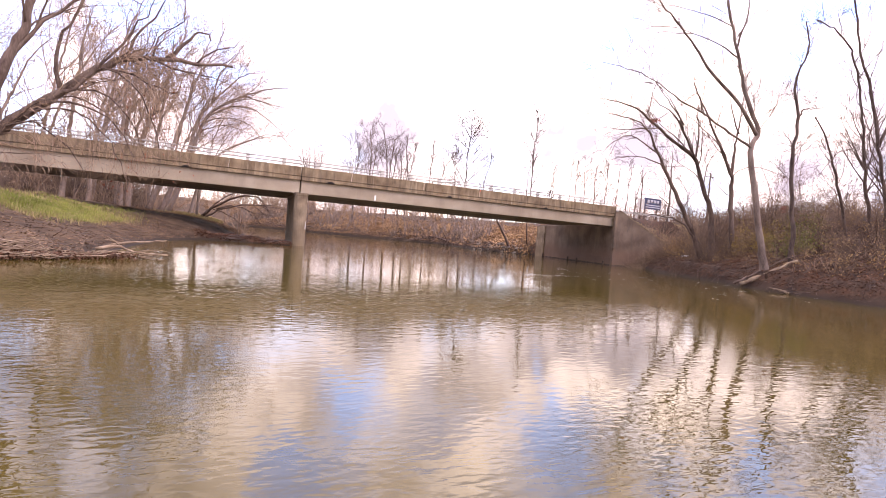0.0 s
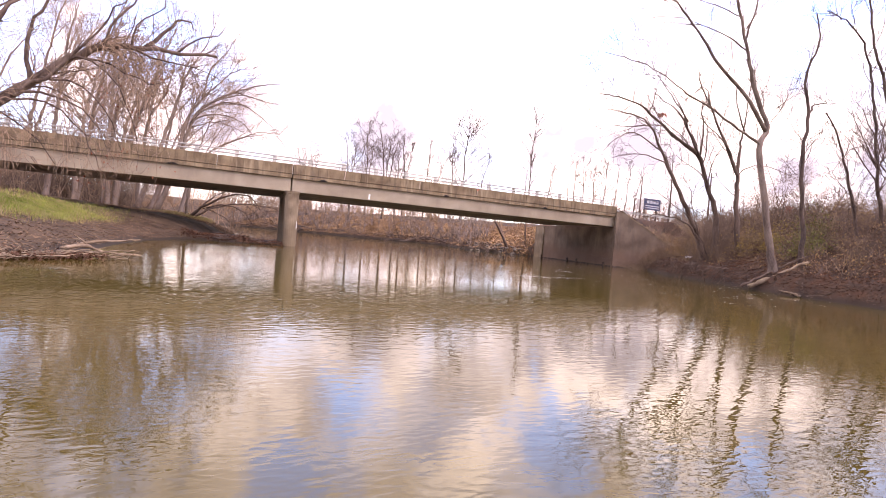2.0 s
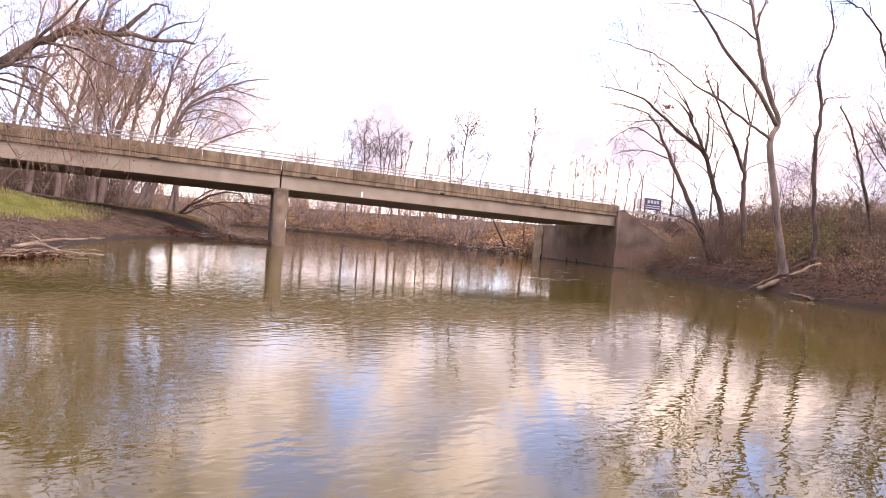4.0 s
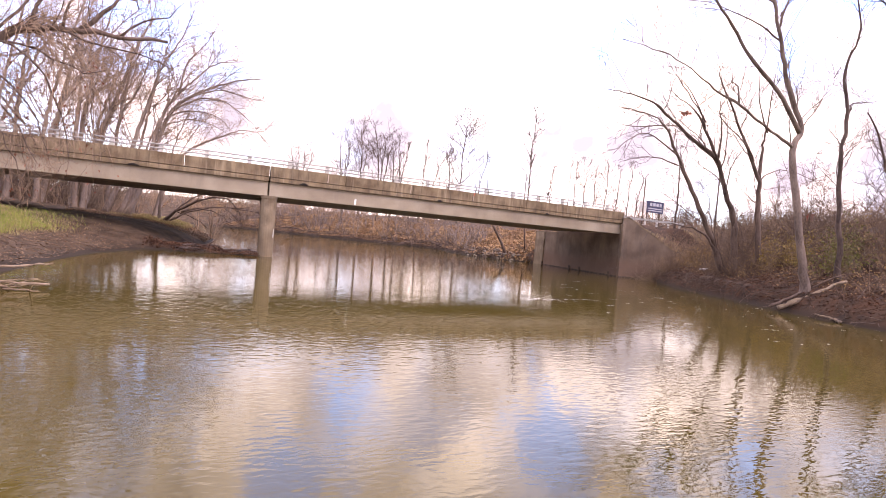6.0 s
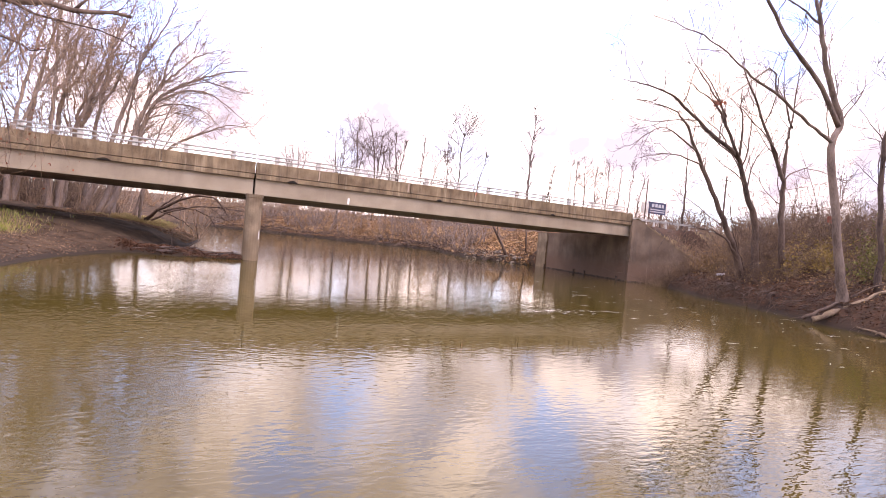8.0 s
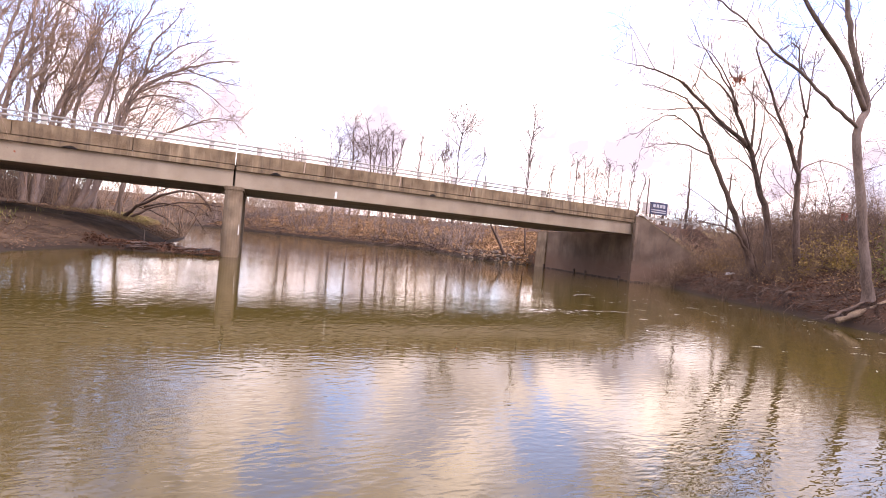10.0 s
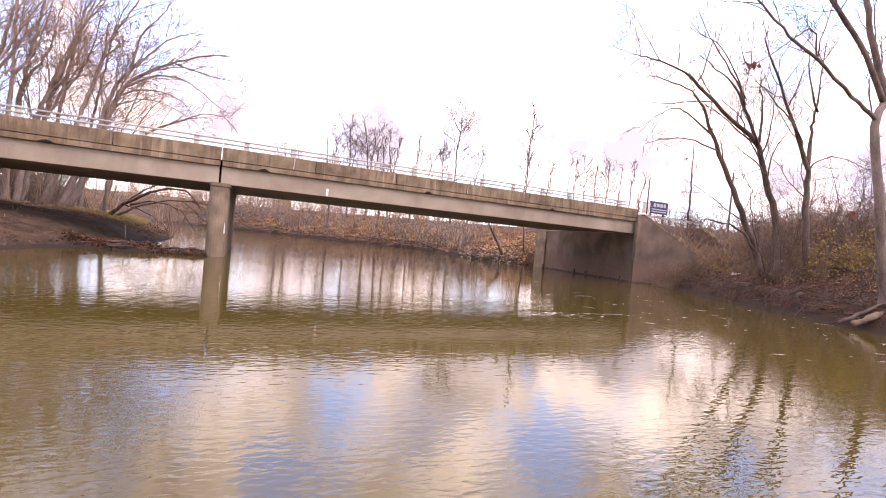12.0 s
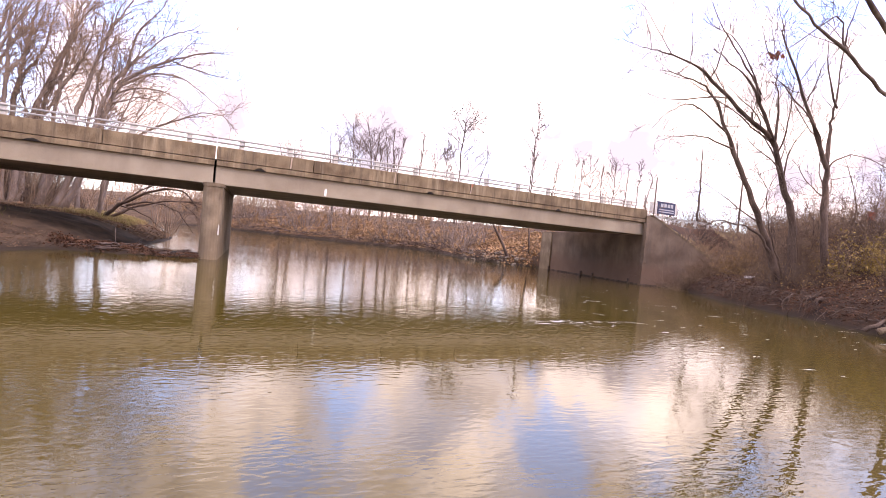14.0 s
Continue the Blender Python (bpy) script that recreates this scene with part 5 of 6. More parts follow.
# thin wood behind the left bank beyond the bridge
xy = np.column_stack([rng.uniform(-26, -3, 46), rng.uniform(49, 62, 46)])
thicket("left_wood_saplings", "thin tall bare saplings among the leaning trees", xy, rng.uniform(6, 13, 46), rng, M_twig_far, 3, 9, 0.035, 0.22)
xy = np.column_stack([rng.uniform(-62, 0, 760), rng.uniform(55, 96, 760)])
xy = xy[(side_distance(xy[:, 0], xy[:, 1], LEFT) > 6) & ~in_river(xy[:, 0], xy[:, 1])]
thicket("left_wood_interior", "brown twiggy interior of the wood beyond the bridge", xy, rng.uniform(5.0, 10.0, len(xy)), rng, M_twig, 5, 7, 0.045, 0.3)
xy = np.column_stack([rng.uniform(-34, -5, 170), rng.uniform(51, 61, 170)])
thicket("wood_floor_brush", "brown undergrowth between the tall leaning trees", xy, rng.uniform(1.6, 4.2, len(xy)), rng, M_twig, 8, 6, 0.02, 0.45)
# left brush beyond the bridge
xy = along(L_FAR, 150, rng, 5.0, 26, 48, 76)
thicket("left_wood_brush", "bare twiggy undergrowth beneath the leaning trees", xy, rng.uniform(1.2, 4.5, len(xy)), rng, M_twig_far, 6, 5, 0.016, 0.4)
xy = along(L_NEAR, 170, rng, 6.5, 18, 8, 33)
thicket("left_bank_brush", "thin bare brush on top of the leafy bank", xy, rng.uniform(0.8, 3.2, len(xy)), rng, M_twig, 7, 4, 0.009, 0.35)

# fallen leaves
M_leaf_far = material("orange_leaf", (0.23, 0.125, 0.06), (0.52, 0.32, 0.165), 0.4, 0.8, 0.0, 5, 0.5, vary=0.35)
xy = along(R_NEAR, 62000, rng, 0.12, 9, 4, 31)
leaves("right_bank_leaves", "reddish-brown fallen leaves on the bank", np.column_stack([xy, ground_height(xy[:, 0], xy[:, 1]) + 0.02]), 0.042, rng, M_leaf, 0.6)
xy = along(L_NEAR, 34000, rng, 0.3, 11, 8, 35)
leaves("left_bank_leaves", "dull brown fallen leaves and mud crumbs on the bank", np.column_stack([xy, ground_height(xy[:, 0], xy[:, 1]) + 0.015]), 0.042, rng, M_leaf_tan, 0.25)
xy = along(R_FAR, 44000, rng, 0.3, 14, 49, 112)
leaves("far_bank_leaves", "orange-brown fallen leaves on the far bank", np.column_stack([xy, ground_height(xy[:, 0], xy[:, 1]) + 0.03]), 0.13, rng, M_leaf_far, 0.7)
xy = along(L_FAR, 20000, rng, 0.3, 9, 43.0, 66)
leaves("left_far_leaves", "dull tan leaves on the bank beyond the bridge", np.column_stack([xy, ground_height(xy[:, 0], xy[:, 1]) + 0.015]), 0.055, rng, M_leaf_tan, 0.6)
xy = along(R_NEAR, 6000, rng, 1.2, 9, 4, 31)
leaves("ochre_bank_leaves", "ochre fallen leaves scattered over the brushy bank", np.column_stack([xy, ground_height(xy[:, 0], xy[:, 1]) + 0.03]), 0.045, rng, M_leaf_far, 0.7)
t_ = rng.uniform(0, 1, 5200)
xy = np.column_stack([-0.6 + 5.5 * t_, 34.35 - 1.2 * t_]) + rng.normal(size=(5200, 2)) * 0.36
gz_ = ground_height(xy[:, 0], xy[:, 1])
ok = gz_ > -0.02
leaves("bar_leaves", "sodden brown leaves heaped on the debris bar", np.column_stack([xy, np.maximum(gz_, 0) + rng.uniform(0.01, 0.14, 5200) * (1 - 0.4 * t_)])[ok], 0.055, rng, M_leaf, 1.2)
t_ = rng.uniform(0, 1, 2600)
xy = np.column_stack([-6.6 + 3.5 * t_, 13.1 + 2.7 * t_]) + rng.normal(size=(2600, 2)) * 0.28
leaves("driftwood_litter", "brown leaves caught in the driftwood pile", np.column_stack([xy, np.maximum(ground_height(xy[:, 0], xy[:, 1]), 0) + rng.uniform(0.01, 0.16, 2600)]), 0.045, rng, M_leaf, 1.2)
# leaves still clinging to brush
p = tips_f[:, 1:4].reshape(-1, 3)
p = p[rng.choice(len(p), 11000)] + rng.normal(size=(11000, 3)) * 0.3
leaves("clinging_far_leaves", "rusty leaves clinging to far bank brush", p, 0.11, rng, M_leaf_far, 2.0)
p = tips_r[:, 2:].reshape(-1, 3)
p = p[rng.choice(len(p), 8500)] + rng.normal(size=(8500, 3)) * 0.15
leaves("clinging_leaves", "ochre leaves clinging to the bank brush", p, 0.045, rng, M_leaf_ochre, 2.0)
for nm, lab, mt, cx, cy, cz, sp, n in (("yellow_shrub", "shrub with sparse yellow autumn leaves", M_leaf_yellow, 33.0, 19.4, 1.15, 0.55, 1500), ("olive_shrub", "shrub with dull olive leaves", M_leaf_olive, 31.6, 15.6, 1.1, 0.8, 900), ("olive_shrub", "low olive-leaved shrub beneath the dark trees", M_leaf_olive, 33.4, 16.4, 1.2, 0.8, 800),
        ("ochre_shrub", "shrub with thinning ochre leaves", M_leaf_ochre, 35.6, 27.2, 0.9, 0.6, 700), ("ochre_shrub", "ochre-leaved shrub on the slope by the wing wall", M_leaf_ochre, 37.6, 28.4, 1.0, 0.6, 700), ("ochre_shrub", "sparse ochre shrub behind the forked tree", M_leaf_ochre, 35.2, 22.6, 1.0, 0.7, 700),
         ("yellow_sapling", "sapling with bright yellow leaves by the far wing wall", M_leaf_yellow, 41.5, 55.5, 1.9, 0.6, 420)):
    z0 = float(ground_height(cx, cy))
    ob, tp = thicket(nm, lab, np.array([[cx, cy]]) + rng.normal(size=(5, 2)) * 0.45, np.full(5, cz * 1.7), rng, M_twig, 9, 3, 0.009, 0.4)
    pp = tp[:, 1:].reshape(-1, 3)
    pp = pp[rng.choice(len(pp), n)] + rng.normal(size=(n, 3)) * 0.2
    leaves(nm + "_leaf_mass", lab, pp, 0.06, rng, mt, 2.0)

# a bunch of russet leaves held on a twig of the pale forked tree
p = np.array([18.39, 15.0, 7.84]) + rng.normal(size=(26, 3)) * (0.13, 0.1, 0.07)
leaves("hanging_leaf_bunch", "small bunch of russet leaves hanging on a bare twig", p, 0.07, rng, M_leaf_russet, 2.0)


# a few brown leaves on the tips of the drooping switches
tips = np.array([sw[0][-1] for sw in SWITCHES]) + np.array((-10.2, 22.5, 2.2))
tips = np.repeat(tips[tips[:, 0] > -4.5], 3, 0)
leaves("switch_leaves", "withered brown leaves on the tips of drooping switches", tips + rng.normal(size=tips.shape) * 0.12, 0.05, rng, M_leaf_russet, 2.0)


def open_to_sky(p):
    """No grass grows beneath the bridge."""
    return p[(p[:, 1] < 33.4) | (p[:, 1] > 46.2)]


# grass on the left bank
c = rng.normal(size=(15000, 2))
xy = np.column_stack([-7.4 + 1.1 * c[:, 0] + 0.55 * c[:, 1], 28.4 + 2.6 * c[:, 1]])
keep = side_distance(xy[:, 0], xy[:, 1], LEFT) > 2.8
blades("green_grass", "patch of fresh green grass on the bank top", xy[keep], rng.uniform(0.14, 0.42, keep.sum()), rng, M_grass)
c = rng.normal(size=(7000, 2))
xy = np.column_stack([-7.2 + 1.5 * c[:, 0] + 0.6 * c[:, 1], 28.6 + 3.0 * c[:, 1]])
keep = side_distance(xy[:, 0], xy[:, 1], LEFT) > 2.4
blades("straw_grass", "dry straw among the green grass on the bank top", xy[keep], rng.uniform(0.14, 0.4, keep.sum()), rng, M_straw)
xy = along(L_NEAR + [(2.6, 43.3), (3.4, 50), (3.5, 54.5)], 9000, rng, 3.4, 7.5, 22, 57)
blades("dry_grass", "dry straw-coloured grass along the bank top", xy := open_to_sky(xy), rng.uniform(0.12, 0.4, len(xy)), rng, M_straw)
xy = along(L_FAR, 12000, rng, 2.0, 5.5, 45.2, 66)
blades("bank_edge_grass", "yellow-green grass fringe on the bank top", xy, rng.uniform(0.2, 0.55, len(xy)), rng, M_straw)
xy = along(L_FAR, 2600, rng, 2.4, 5.0, 46.2, 66)
blades("bank_edge_green", "thin green grass fringe on the bank top", xy, rng.uniform(0.2, 0.5, len(xy)), rng, M_grass)
xy = np.column_stack([rng.uniform(35.5, 60, 5000), rng.uniform(31.5, 34.0, 5000)])
blades("verge_grass", "dry grass on the road verge", xy, rng.uniform(0.15, 0.45, len(xy)), rng, M_straw)


# ---- driftwood and debris ----
def drift(label, pts, r, seed, mat=M_drift, name="driftwood_branch", forks=2):
    """A bare dead branch lying along the given points."""
    g = np.random.default_rng(seed)
    c = np.mean(np.array(pts), axis=0)
    line = smooth_line(np.array(pts) - c, 12)
    line[1:-1] += g.normal(size=(10, 3)) * r * 0.3
    w = Wood()
    w.tube(line, np.linspace(r, r * 0.45, 12) * g.uniform(0.72, 1.28, 12), 8)
    for k in range(forks):
        i = int(g.integers(3, 10))
        d = unit(np.array([g.normal(), g.normal(), abs(g.normal()) * 0.4]))
        l = g.uniform(0.3, 0.9)
        w.tube(np.array([line[i], line[i] + d * l * 0.5, line[i] + d * l + np.array([0, 0, -0.05])]), np.array([r * 0.5, r * 0.35, r * 0.15]), 6)
    ob = w.put(name, mat, None)
    ob.location = c
    return tagged(ob, label, "driftwood")


drift("pale forked driftwood branch lying at the waterline", [(-3.9, 15.7, 0.26), (-3.3, 15.9, 0.34), (-2.8, 15.95, 0.18), (-1.9, 16.2, 0.12)], 0.055, 1)
drift("pale driftwood branch with a raised fork", [(-3.9, 15.8, 0.2), (-3.2, 16.5, 0.45), (-2.5, 16.8, 0.5), (-2.0, 17.0, 0.58)], 0.045, 2)
g = np.random.default_rng(33)
for k in range(60):
    t = g.uniform(0, 1)
    x, y = -6.6 + 3.6 * t + g.normal() * 0.25, 13.2 + 2.7 * t + g.normal() * 0.3
    z = max(float(ground_height(x, y)), 0.0) + g.uniform(0.04, 0.22)
    a, l = g.normal() * 0.5 + 0.6, g.uniform(0.4, 1.3)
    drift("weathered driftwood stick in a tangled pile", [(x, y, z), (x + l * 0.5 * math.cos(a), y + l * 0.5 * math.sin(a), z + g.normal() * 0.05), (x + l * math.cos(a), y + l * math.sin(a), z + g.normal() * 0.08)], g.uniform(0.010, 0.03), 300 + k, forks=1)
for k in range(30):
    t = g.uniform(0.15, 1)
    x, y = -0.6 + 5.4 * t, 34.3 - 1.2 * t + g.normal() * 0.28
    z = max(float(ground_height(x, y)), 0.0) + g.uniform(0.02, 0.14)
    a, l = g.normal() * 0.6, g.uniform(0.4, 1.4)
    drift("dark sodden stick on the debris bar by the pier", [(x - l / 2, y, z), (x, y + 0.05, z + 0.05), (x + l / 2 * math.cos(a), y + l / 2 * math.sin(a), z)], g.uniform(0.02, 0.055), 400 + k, M_bark_dark, forks=1)
# fallen logs on the right bank
def on_bank(spots, lift):
    return [(x, y, max(float(ground_height(x, y)), 0.0) + lift) for x, y in spots]


def straight(a, b, lift):
    """A line from one spot on the bank to another, just clear of the ground between."""
    (ax, ay, az), (bx, by, bz) = on_bank([a, b], lift)
    return [(ax + (bx - ax) * t, ay + (by - ay) * t, az + (bz - az) * t) for t in (0.0, 0.33, 0.67, 1.0)]


drift("weathered fallen log sloping down the bank to the water", straight((26.55, 15.6), (28.7, 13.9), 0.2), 0.13, 3, M_drift, "fallen_log", 0)
drift("smaller dark log beside the fallen log", straight((26.7, 16.1), (27.9, 15.0), 0.14), 0.08, 4, M_bark, "fallen_log", 1)
drift("pale root log at the waterline", on_bank([(25.95, 12.6), (26.3, 13.2), (26.5, 13.9)], 0.06), 0.07, 5, M_drift, "fallen_log", 2)
drift("pale broken log lying on the stony far bank", [(32.9, 53.6, 0.42), (33.5, 53.5, 0.5), (34.3, 53.3, 0.62)], 0.24, 6, M_drift, "fallen_log", 0)
for k in range(16):
    y = g.uniform(11, 27)
    x = float(np.interp(y, [8, 12, 15.3, 18.2, 21.5, 25, 29], [25.3, 25.9, 26.8, 28.3, 29.7, 31.2, 34.2])) + g.uniform(0.2, 1.6)
    z = float(ground_height(x, y)) + 0.06
    a, l = g.uniform(0, 6.3), g.uniform(0.8, 2.4)
    x2, y2 = x + l * math.cos(a), y + l * math.sin(a)
    z2 = max(float(ground_height(x2, y2)), 0) + g.uniform(0.05, 0.5)
    drift("bare dead branch on the steep bank", [(x, y, z), ((x + x2) / 2, (y + y2) / 2, (z + z2) / 2 + 0.15), (x2, y2, z2)], g.uniform(0.015, 0.035), 500 + k, M_bark, forks=2)

# ---- roadside and small things ----
# guard rail on the approach
guard = empty("guard_rail", 48, 34.1, ROAD_Z, label="pale wooden-post guard rail beside the road", category="guard rail")
gp = []
for k in range(6):
    x = 35.6 + 1.5 * k
    gp.append(part("guard_post", box(x - 0.07, x + 0.07, 35.58, 35.72, ROAD_Z - 0.6, ROAD_Z + 0.6, 0.015), M_post, guard))
bm = prism([(34.9, 35.57, ROAD_Z + z) for z in (0.36, 0.4, 0.45, 0.5, 0.54)] + [(34.9, 35.53 if i % 2 else 35.48, ROAD_Z + z) for i, z in enumerate((0.54, 0.5, 0.45, 0.4, 0.36))], (8.6, 0, 0))
gp.append(part("guard_beam", bm, M_rail, guard))
settle(guard, gp)

M_sign_blue = material("sign_blue", (0.02, 0.026, 0.06), (0.032, 0.04, 0.09), 1.0, 0.5, 0.0)
M_sign_white = material("sign_white", (0.6, 0.6, 0.62), (0.75, 0.75, 0.76), 1.0, 0.5, 0.0)
M_sign_grey = material("sign_grey", (0.3, 0.3, 0.33), (0.42, 0.42, 0.45), 1.0, 0.5, 0.0)
M_red = material("red_paint", (0.26, 0.05, 0.03), (0.36, 0.08, 0.05), 2.0, 0.6, 0.1)
M_rubber = material("tyre_rubber", (0.015, 0.015, 0.016), (0.04, 0.038, 0.036), 3.0, 0.8, 0.3)


# billboard beyond the road
SX, SY, SZ, SW, SH = 81.2, 74.0, 9.95, 4.4, 2.2
sign = empty("roadside_sign", SX, SY, 0, label="blue roadside billboard with white lettering bars on posts", category="sign")
sp = []
board = part("board", box(SX - SW / 2, SX + SW / 2, SY - 0.15, SY + 0.15, SZ, SZ + SH, 0.03), M_sign_blue, sign)
sp.append(board)
for px0 in (SX - 1.6, SX + 1.6):
    sp.append(part("sign_post", box(px0 - 0.14, px0 + 0.14, SY + 0.16, SY + 0.4, float(ground_height(px0, SY)) - 0.3, SZ + SH - 0.2, 0.02), M_bark_dark, sign))
for x0, x1, z0, z1 in ((-1.5, -0.85, 1.25, 1.85), (-0.65, 0.0, 1.25, 1.85), (0.2, 0.85, 1.25, 1.85), (1.05, 1.6, 1.25, 1.85), (-1.9, 1.9, 0.7, 0.88), (-1.9, 1.9, 0.3, 0.48)):
    part("lettering_bar", box(SX + x0, SX + x1, SY - 0.17, SY - 0.155, SZ + z0, SZ + z1), M_sign_grey, board)
sp.append(part("frame_rim", box(SX - SW / 2 - 1.2, SX - SW / 2 - 0.002, SY - 0.1, SY + 0.6, SZ - 0.1, SZ + SH - 0.25, 0.03), M_post, sign))
sp.append(part("frame_rim", box(SX + SW / 2 + 0.002, SX + SW / 2 + 0.5, SY - 0.1, SY + 0.6, SZ + 0.1, SZ + SH - 0.05, 0.03), M_post, sign))
settle(sign, sp)


def pole(x, y, h, r, label, name="utility_pole", bend=0.0):
    z = float(ground_height(x, y))
    root = empty(name, x, y, z, label=label, category="pole")
    w = Wood()
    w.tube(np.array([(0, 0, -0.3), (bend * 0.2, 0, h * 0.5), (bend, 0, h)]), np.array([r, r * 0.9, r * 0.75]), 10)
    w.put("shaft", M_bark_dark, root)
    return root


pole(74.0, 70.0, 10.0, 0.13, "plain dark post beside the billboard")
p_ = pole(63.0, 47.0, 8.0, 0.12, "dark wooden utility pole beside the road")
w = Wood()
w.tube(np.array([(-0.9, 0, 7.4), (0, 0, 7.45), (0.9, 0, 7.4)]), np.full(3, 0.06), 6)
w.put("crossarm", M_bark_dark, p_)

# red box on a short stand above the right bank
RX, RY = 43.6, 24.3
rz = float(ground_height(RX, RY))
red = empty("red_utility_box", RX, RY, rz, label="faded red utility box above the brushy bank", category="utility box")
rp = [part("box_body", box(RX - 0.17, RX + 0.17, RY - 0.17, RY + 0.17, rz + 0.62, rz + 1.1, 0.03), M_red, red), part("box_lid", box(RX - 0.21, RX + 0.21, RY - 0.2, RY + 0.2, rz + 1.1, rz + 1.15, 0.02), M_red, red), part("stand", box(RX - 0.07, RX + 0.07, RY - 0.07, RY + 0.07, rz - 0.2, rz + 0.62, 0.01), M_bark_dark, red)]
settle(red, rp)

# old tyre on the debris bar
bm = bmesh.new()
R0, R1 = 0.21, 0.075
ring = []
for i in range(28):
    a = 2 * math.pi * i / 28
    ring.append([bm.verts.new(((R0 + R1 * math.cos(t) * (1.0 if math.cos(t) > 0 else 0.8)) * math.cos(a), R1 * 1.1 * math.sin(t), (R0 + R1 * math.cos(t)) * math.sin(a))) for t in [2 * math.pi * j / 10 for j in range(10)]])
for i in range(28):
    for j in range(10):
        bm.faces.new((ring[i][j], ring[(i + 1) % 28][j], ring[(i + 1) % 28][(j + 1) % 10], ring[i][(j + 1) % 10]))
tyre = part("tyre", bm, M_rubber)
tyre.matrix_basis = pose(3.95, 33.35, 0.05, 40, 0, 15)
tagged(tyre, "old black tyre half sunk in the debris bar", "tyre")

# pale scrap on the right bank
scrap_z = float(ground_height(33.6, 25.2))
scrap = part("plastic_scrap", box(33.2, 34.0, 25.1, 25.3, scrap_z - 0.01, scrap_z + 0.14, 0.03), M_sign_white)
tagged(scrap, "crumpled white plastic scrap on the leafy bank", "litter")

# rocks along the far bank
g = np.random.default_rng(61)
ROCKS = []
for s in range(4):
    bm = bmesh.new()
    bmesh.ops.create_icosphere(bm, subdivisions=2, radius=0.5)
    for v in bm.verts:
        v.co *= 1 + 0.28 * noise.noise(v.co * 2.3 + Vector((s * 7.1, 0, 0)))
        v.co.z *= 0.65
    me = bpy.data.meshes.new("rock")
    bm.to_mesh(me)
    bm.free()
    me.materials.append(M_stone)
    ROCKS.append(me)
for k in range(46):
    y = g.uniform(50.5, 59)
    x = float(np.interp(y, [48.5, 52, 57, 64], [36.2, 33.4, 32.3, 33.5])) + g.uniform(-0.1, 1.6)
    ob = new("rock", ROCKS[k % 4])
    sc_ = g.uniform(0.18, 0.55)
    ob.matrix_basis = Matrix.Translation((x, y, max(float(ground_height(x, y)), -0.05) + 0.08)) @ Euler((g.uniform(-0.4, 0.4), g.uniform(-0.4, 0.4), g.uniform(0, 6.3))).to_matrix().to_4x4() @ Matrix.Scale(sc_, 4)
    tagged(ob, "pale rough stone at the far waterline", "rock", group="far bank rocks")

# marks on the bridge: white drip, broken notches in the slab edge
M_white = material("white_stain", (0.62, 0.60, 0.56), (0.8, 0.78, 0.74), 6.0, 0.8, 0.0)
# near-black colour paints the shade inside the notches, whose plates sit flat on the face
M_void = material("notch_shade", (0.008, 0.006, 0.005), (0.022, 0.017, 0.014), 6.0, 0.95, 0.5)
for x, w_, h_ in ((7.46, 0.34, 0.15), (16.9, 0.26, 0.14), (26.2, 0.26, 0.14), (-1.8, 0.38, 0.13)):
    me_ob = part("spalled_notch", prism([(x - w_, FACE - 0.004, Z_SLAB + 0.0), (x + w_ * 0.9, FACE - 0.004, Z_SLAB - 0.002), (x + w_ * 0.5, FACE - 0.004, Z_SLAB + h_ * 0.6), (x + w_ * 0.1, FACE - 0.004, Z_SLAB + h_), (x - w_ * 0.4, FACE - 0.004, Z_SLAB + h_ * 0.8)], (0, 0.12, 0)), M_void, bridge)
    settle(bridge, [me_ob])
st = part("white_drip", prism([(10.80, FACE + 0.186, 3.68), (10.93, FACE + 0.186, 3.66), (10.95, FACE + 0.186, 4.04), (10.87, FACE + 0.186, 4.08), (10.81, FACE + 0.186, 4.02)], (0, 0.02, 0)), M_white, bridge, "white lime drip")
settle(bridge, [st])
pa = radians(-38)
px0, py0, ux, uy = 5.37 + 0.436 * math.cos(pa), 33.15 + 0.436 * math.sin(pa), -math.sin(pa), math.cos(pa)
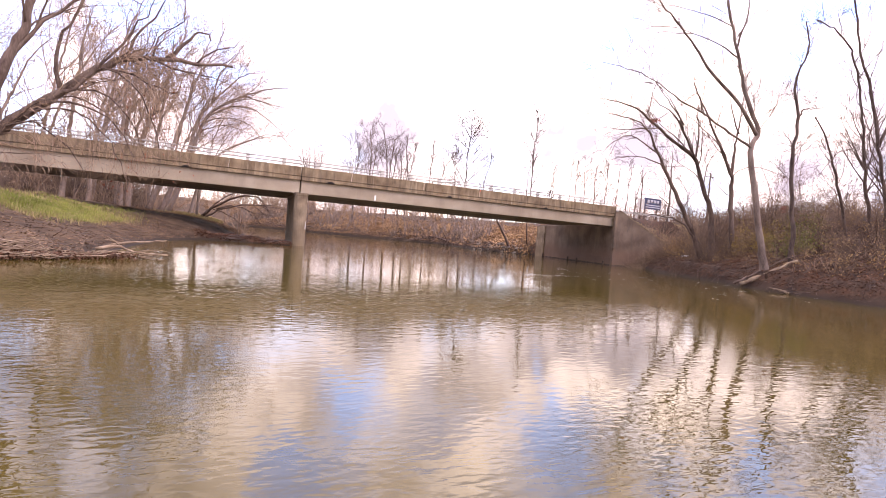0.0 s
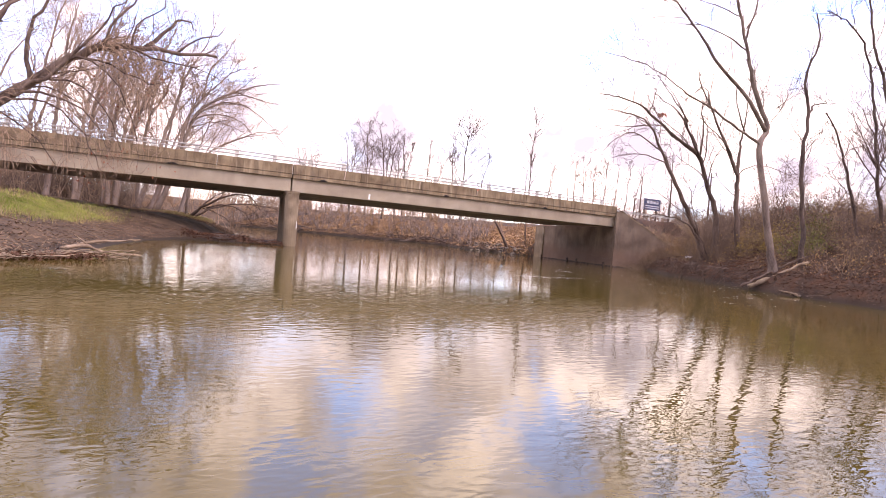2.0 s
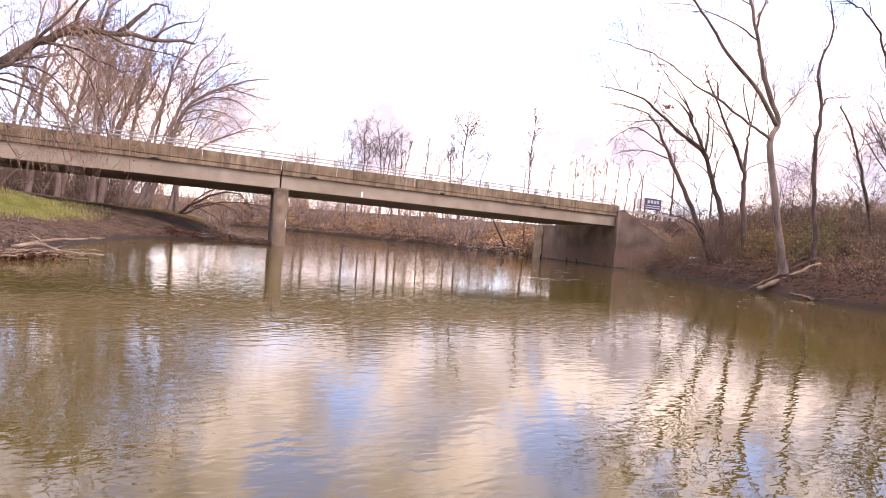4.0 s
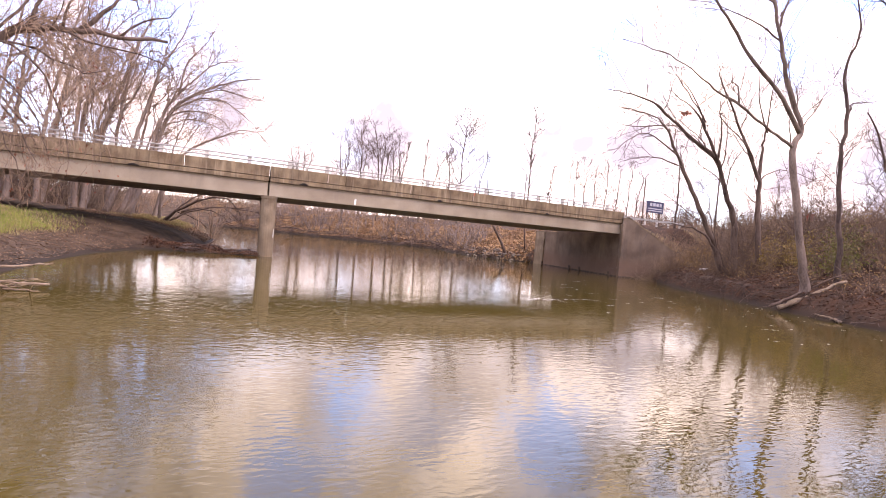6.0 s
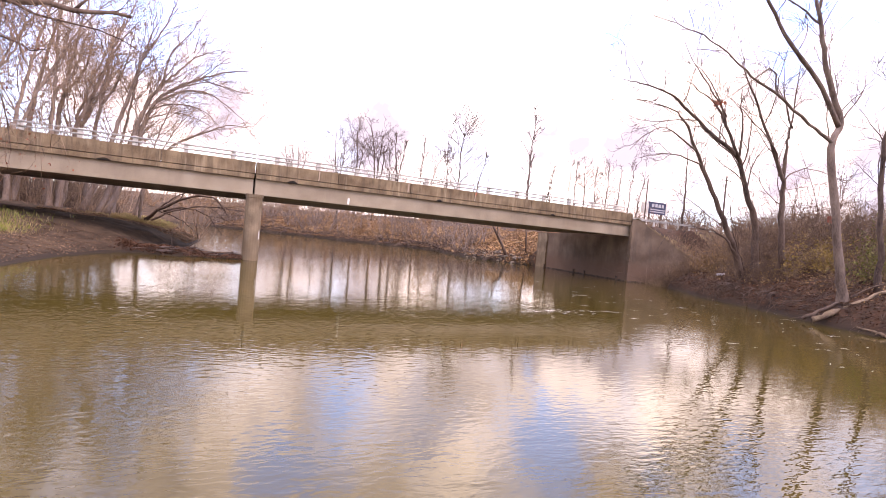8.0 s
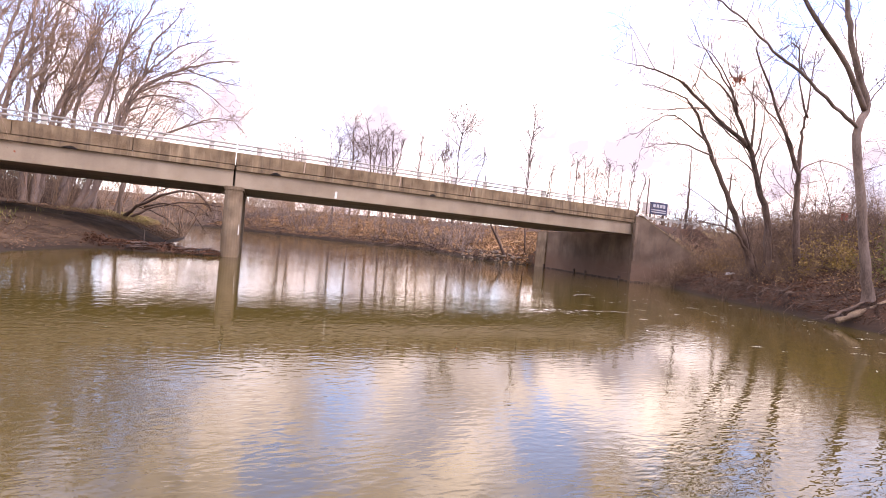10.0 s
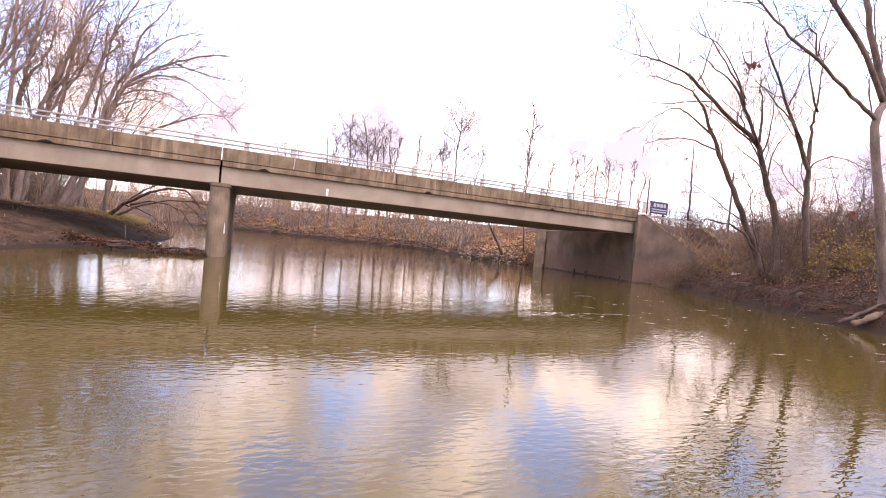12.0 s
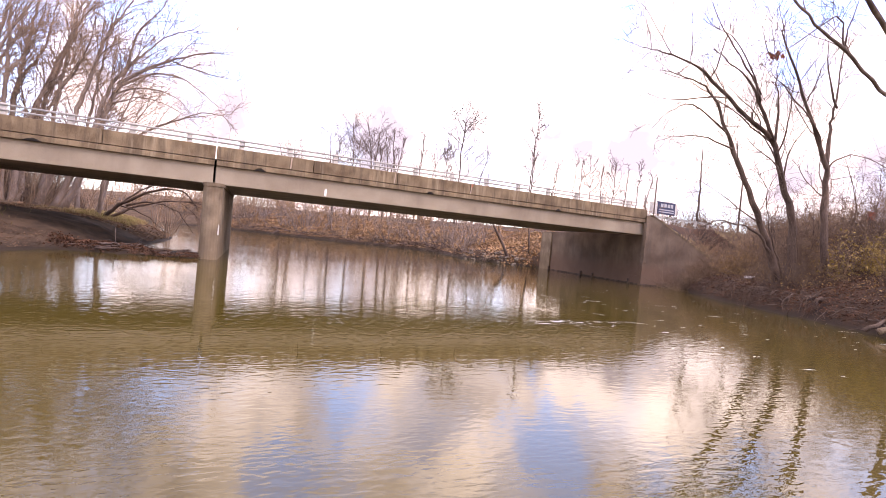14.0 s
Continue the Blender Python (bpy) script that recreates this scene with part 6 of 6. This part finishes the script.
st = part("lime_streak", prism([(px0 - 0.05 * ux, py0 - 0.05 * uy, 1.15), (px0 + 0.05 * ux, py0 + 0.05 * uy, 1.2), (px0 + 0.04 * ux, py0 + 0.04 * uy, 1.6), (px0, py0, 1.7), (px0 - 0.04 * ux, py0 - 0.04 * uy, 1.55)], (0.006 * math.cos(pa), 0.006 * math.sin(pa), 0)), M_white, bridge, "white lime streak on the pier")
settle(bridge, [st])
M_pink = material("pinkish_stain", (0.36, 0.26, 0.20), (0.5, 0.38, 0.3), 6.0, 0.85, 0.0)
for x in (19.5, 8.9, 14.6):
    st = part("rust_streak", prism([(x, FACE - 0.011, 4.86), (x + 0.06, FACE - 0.011, 4.84), (x + 0.09, FACE - 0.011, 5.40), (x + 0.03, FACE - 0.011, 5.42)], (0, 0.005, 0)), M_pink, bridge, "pale rusty run on the parapet")
    settle(bridge, [st])

M_mark = material("orange_paint", (0.42, 0.10, 0.05), (0.55, 0.16, 0.09), 6.0, 0.7, 0.0)
mark = part("paint_mark", prism([(19.52, FACE - 0.019, 5.24), (19.62, FACE - 0.019, 5.26), (19.66, FACE - 0.019, 5.42), (19.58, FACE - 0.019, 5.43)], (0, 0.006, 0)), M_mark, bridge, "small orange paint mark")
settle(bridge, [mark])

# flecks of foam drifting on the water
g = np.random.default_rng(71)
fc = np.column_stack([g.uniform(14, 29, 36), g.uniform(11, 30, 36)])
fc = np.vstack([fc, np.array([[14.6, 17.4]]) + g.normal(size=(30, 2)) * (0.9, 0.35)])
fc = np.vstack([fc, np.column_stack([g.uniform(15, 27, 60), g.uniform(9, 25, 60)])])
fv, fq = [], []
for x, y in fc:
    if not in_river(np.array([x]), np.array([y]))[0]:
        continue
    n0, l, w2 = len(fv), g.uniform(0.04, 0.16) * (1 + 2.2 * (g.uniform() < 0.3)), g.uniform(0.01, 0.026)
    a = radians(-20) + g.normal() * 0.4
    c_, s_ = math.cos(a), math.sin(a)
    for u, v in ((-l, -w2 * 0.4), (-l * 0.2, -w2), (l, -w2 * 0.3), (l * 0.3, w2)):
        fv.append((x + u * c_ - v * s_, y + u * s_ + v * c_, 0.006))
    fq.append((n0, n0 + 1, n0 + 2, n0 + 3))
bulk("foam_flecks", fv, fq, M_sign_white, "small white foam flecks drifting on the river", "foam")
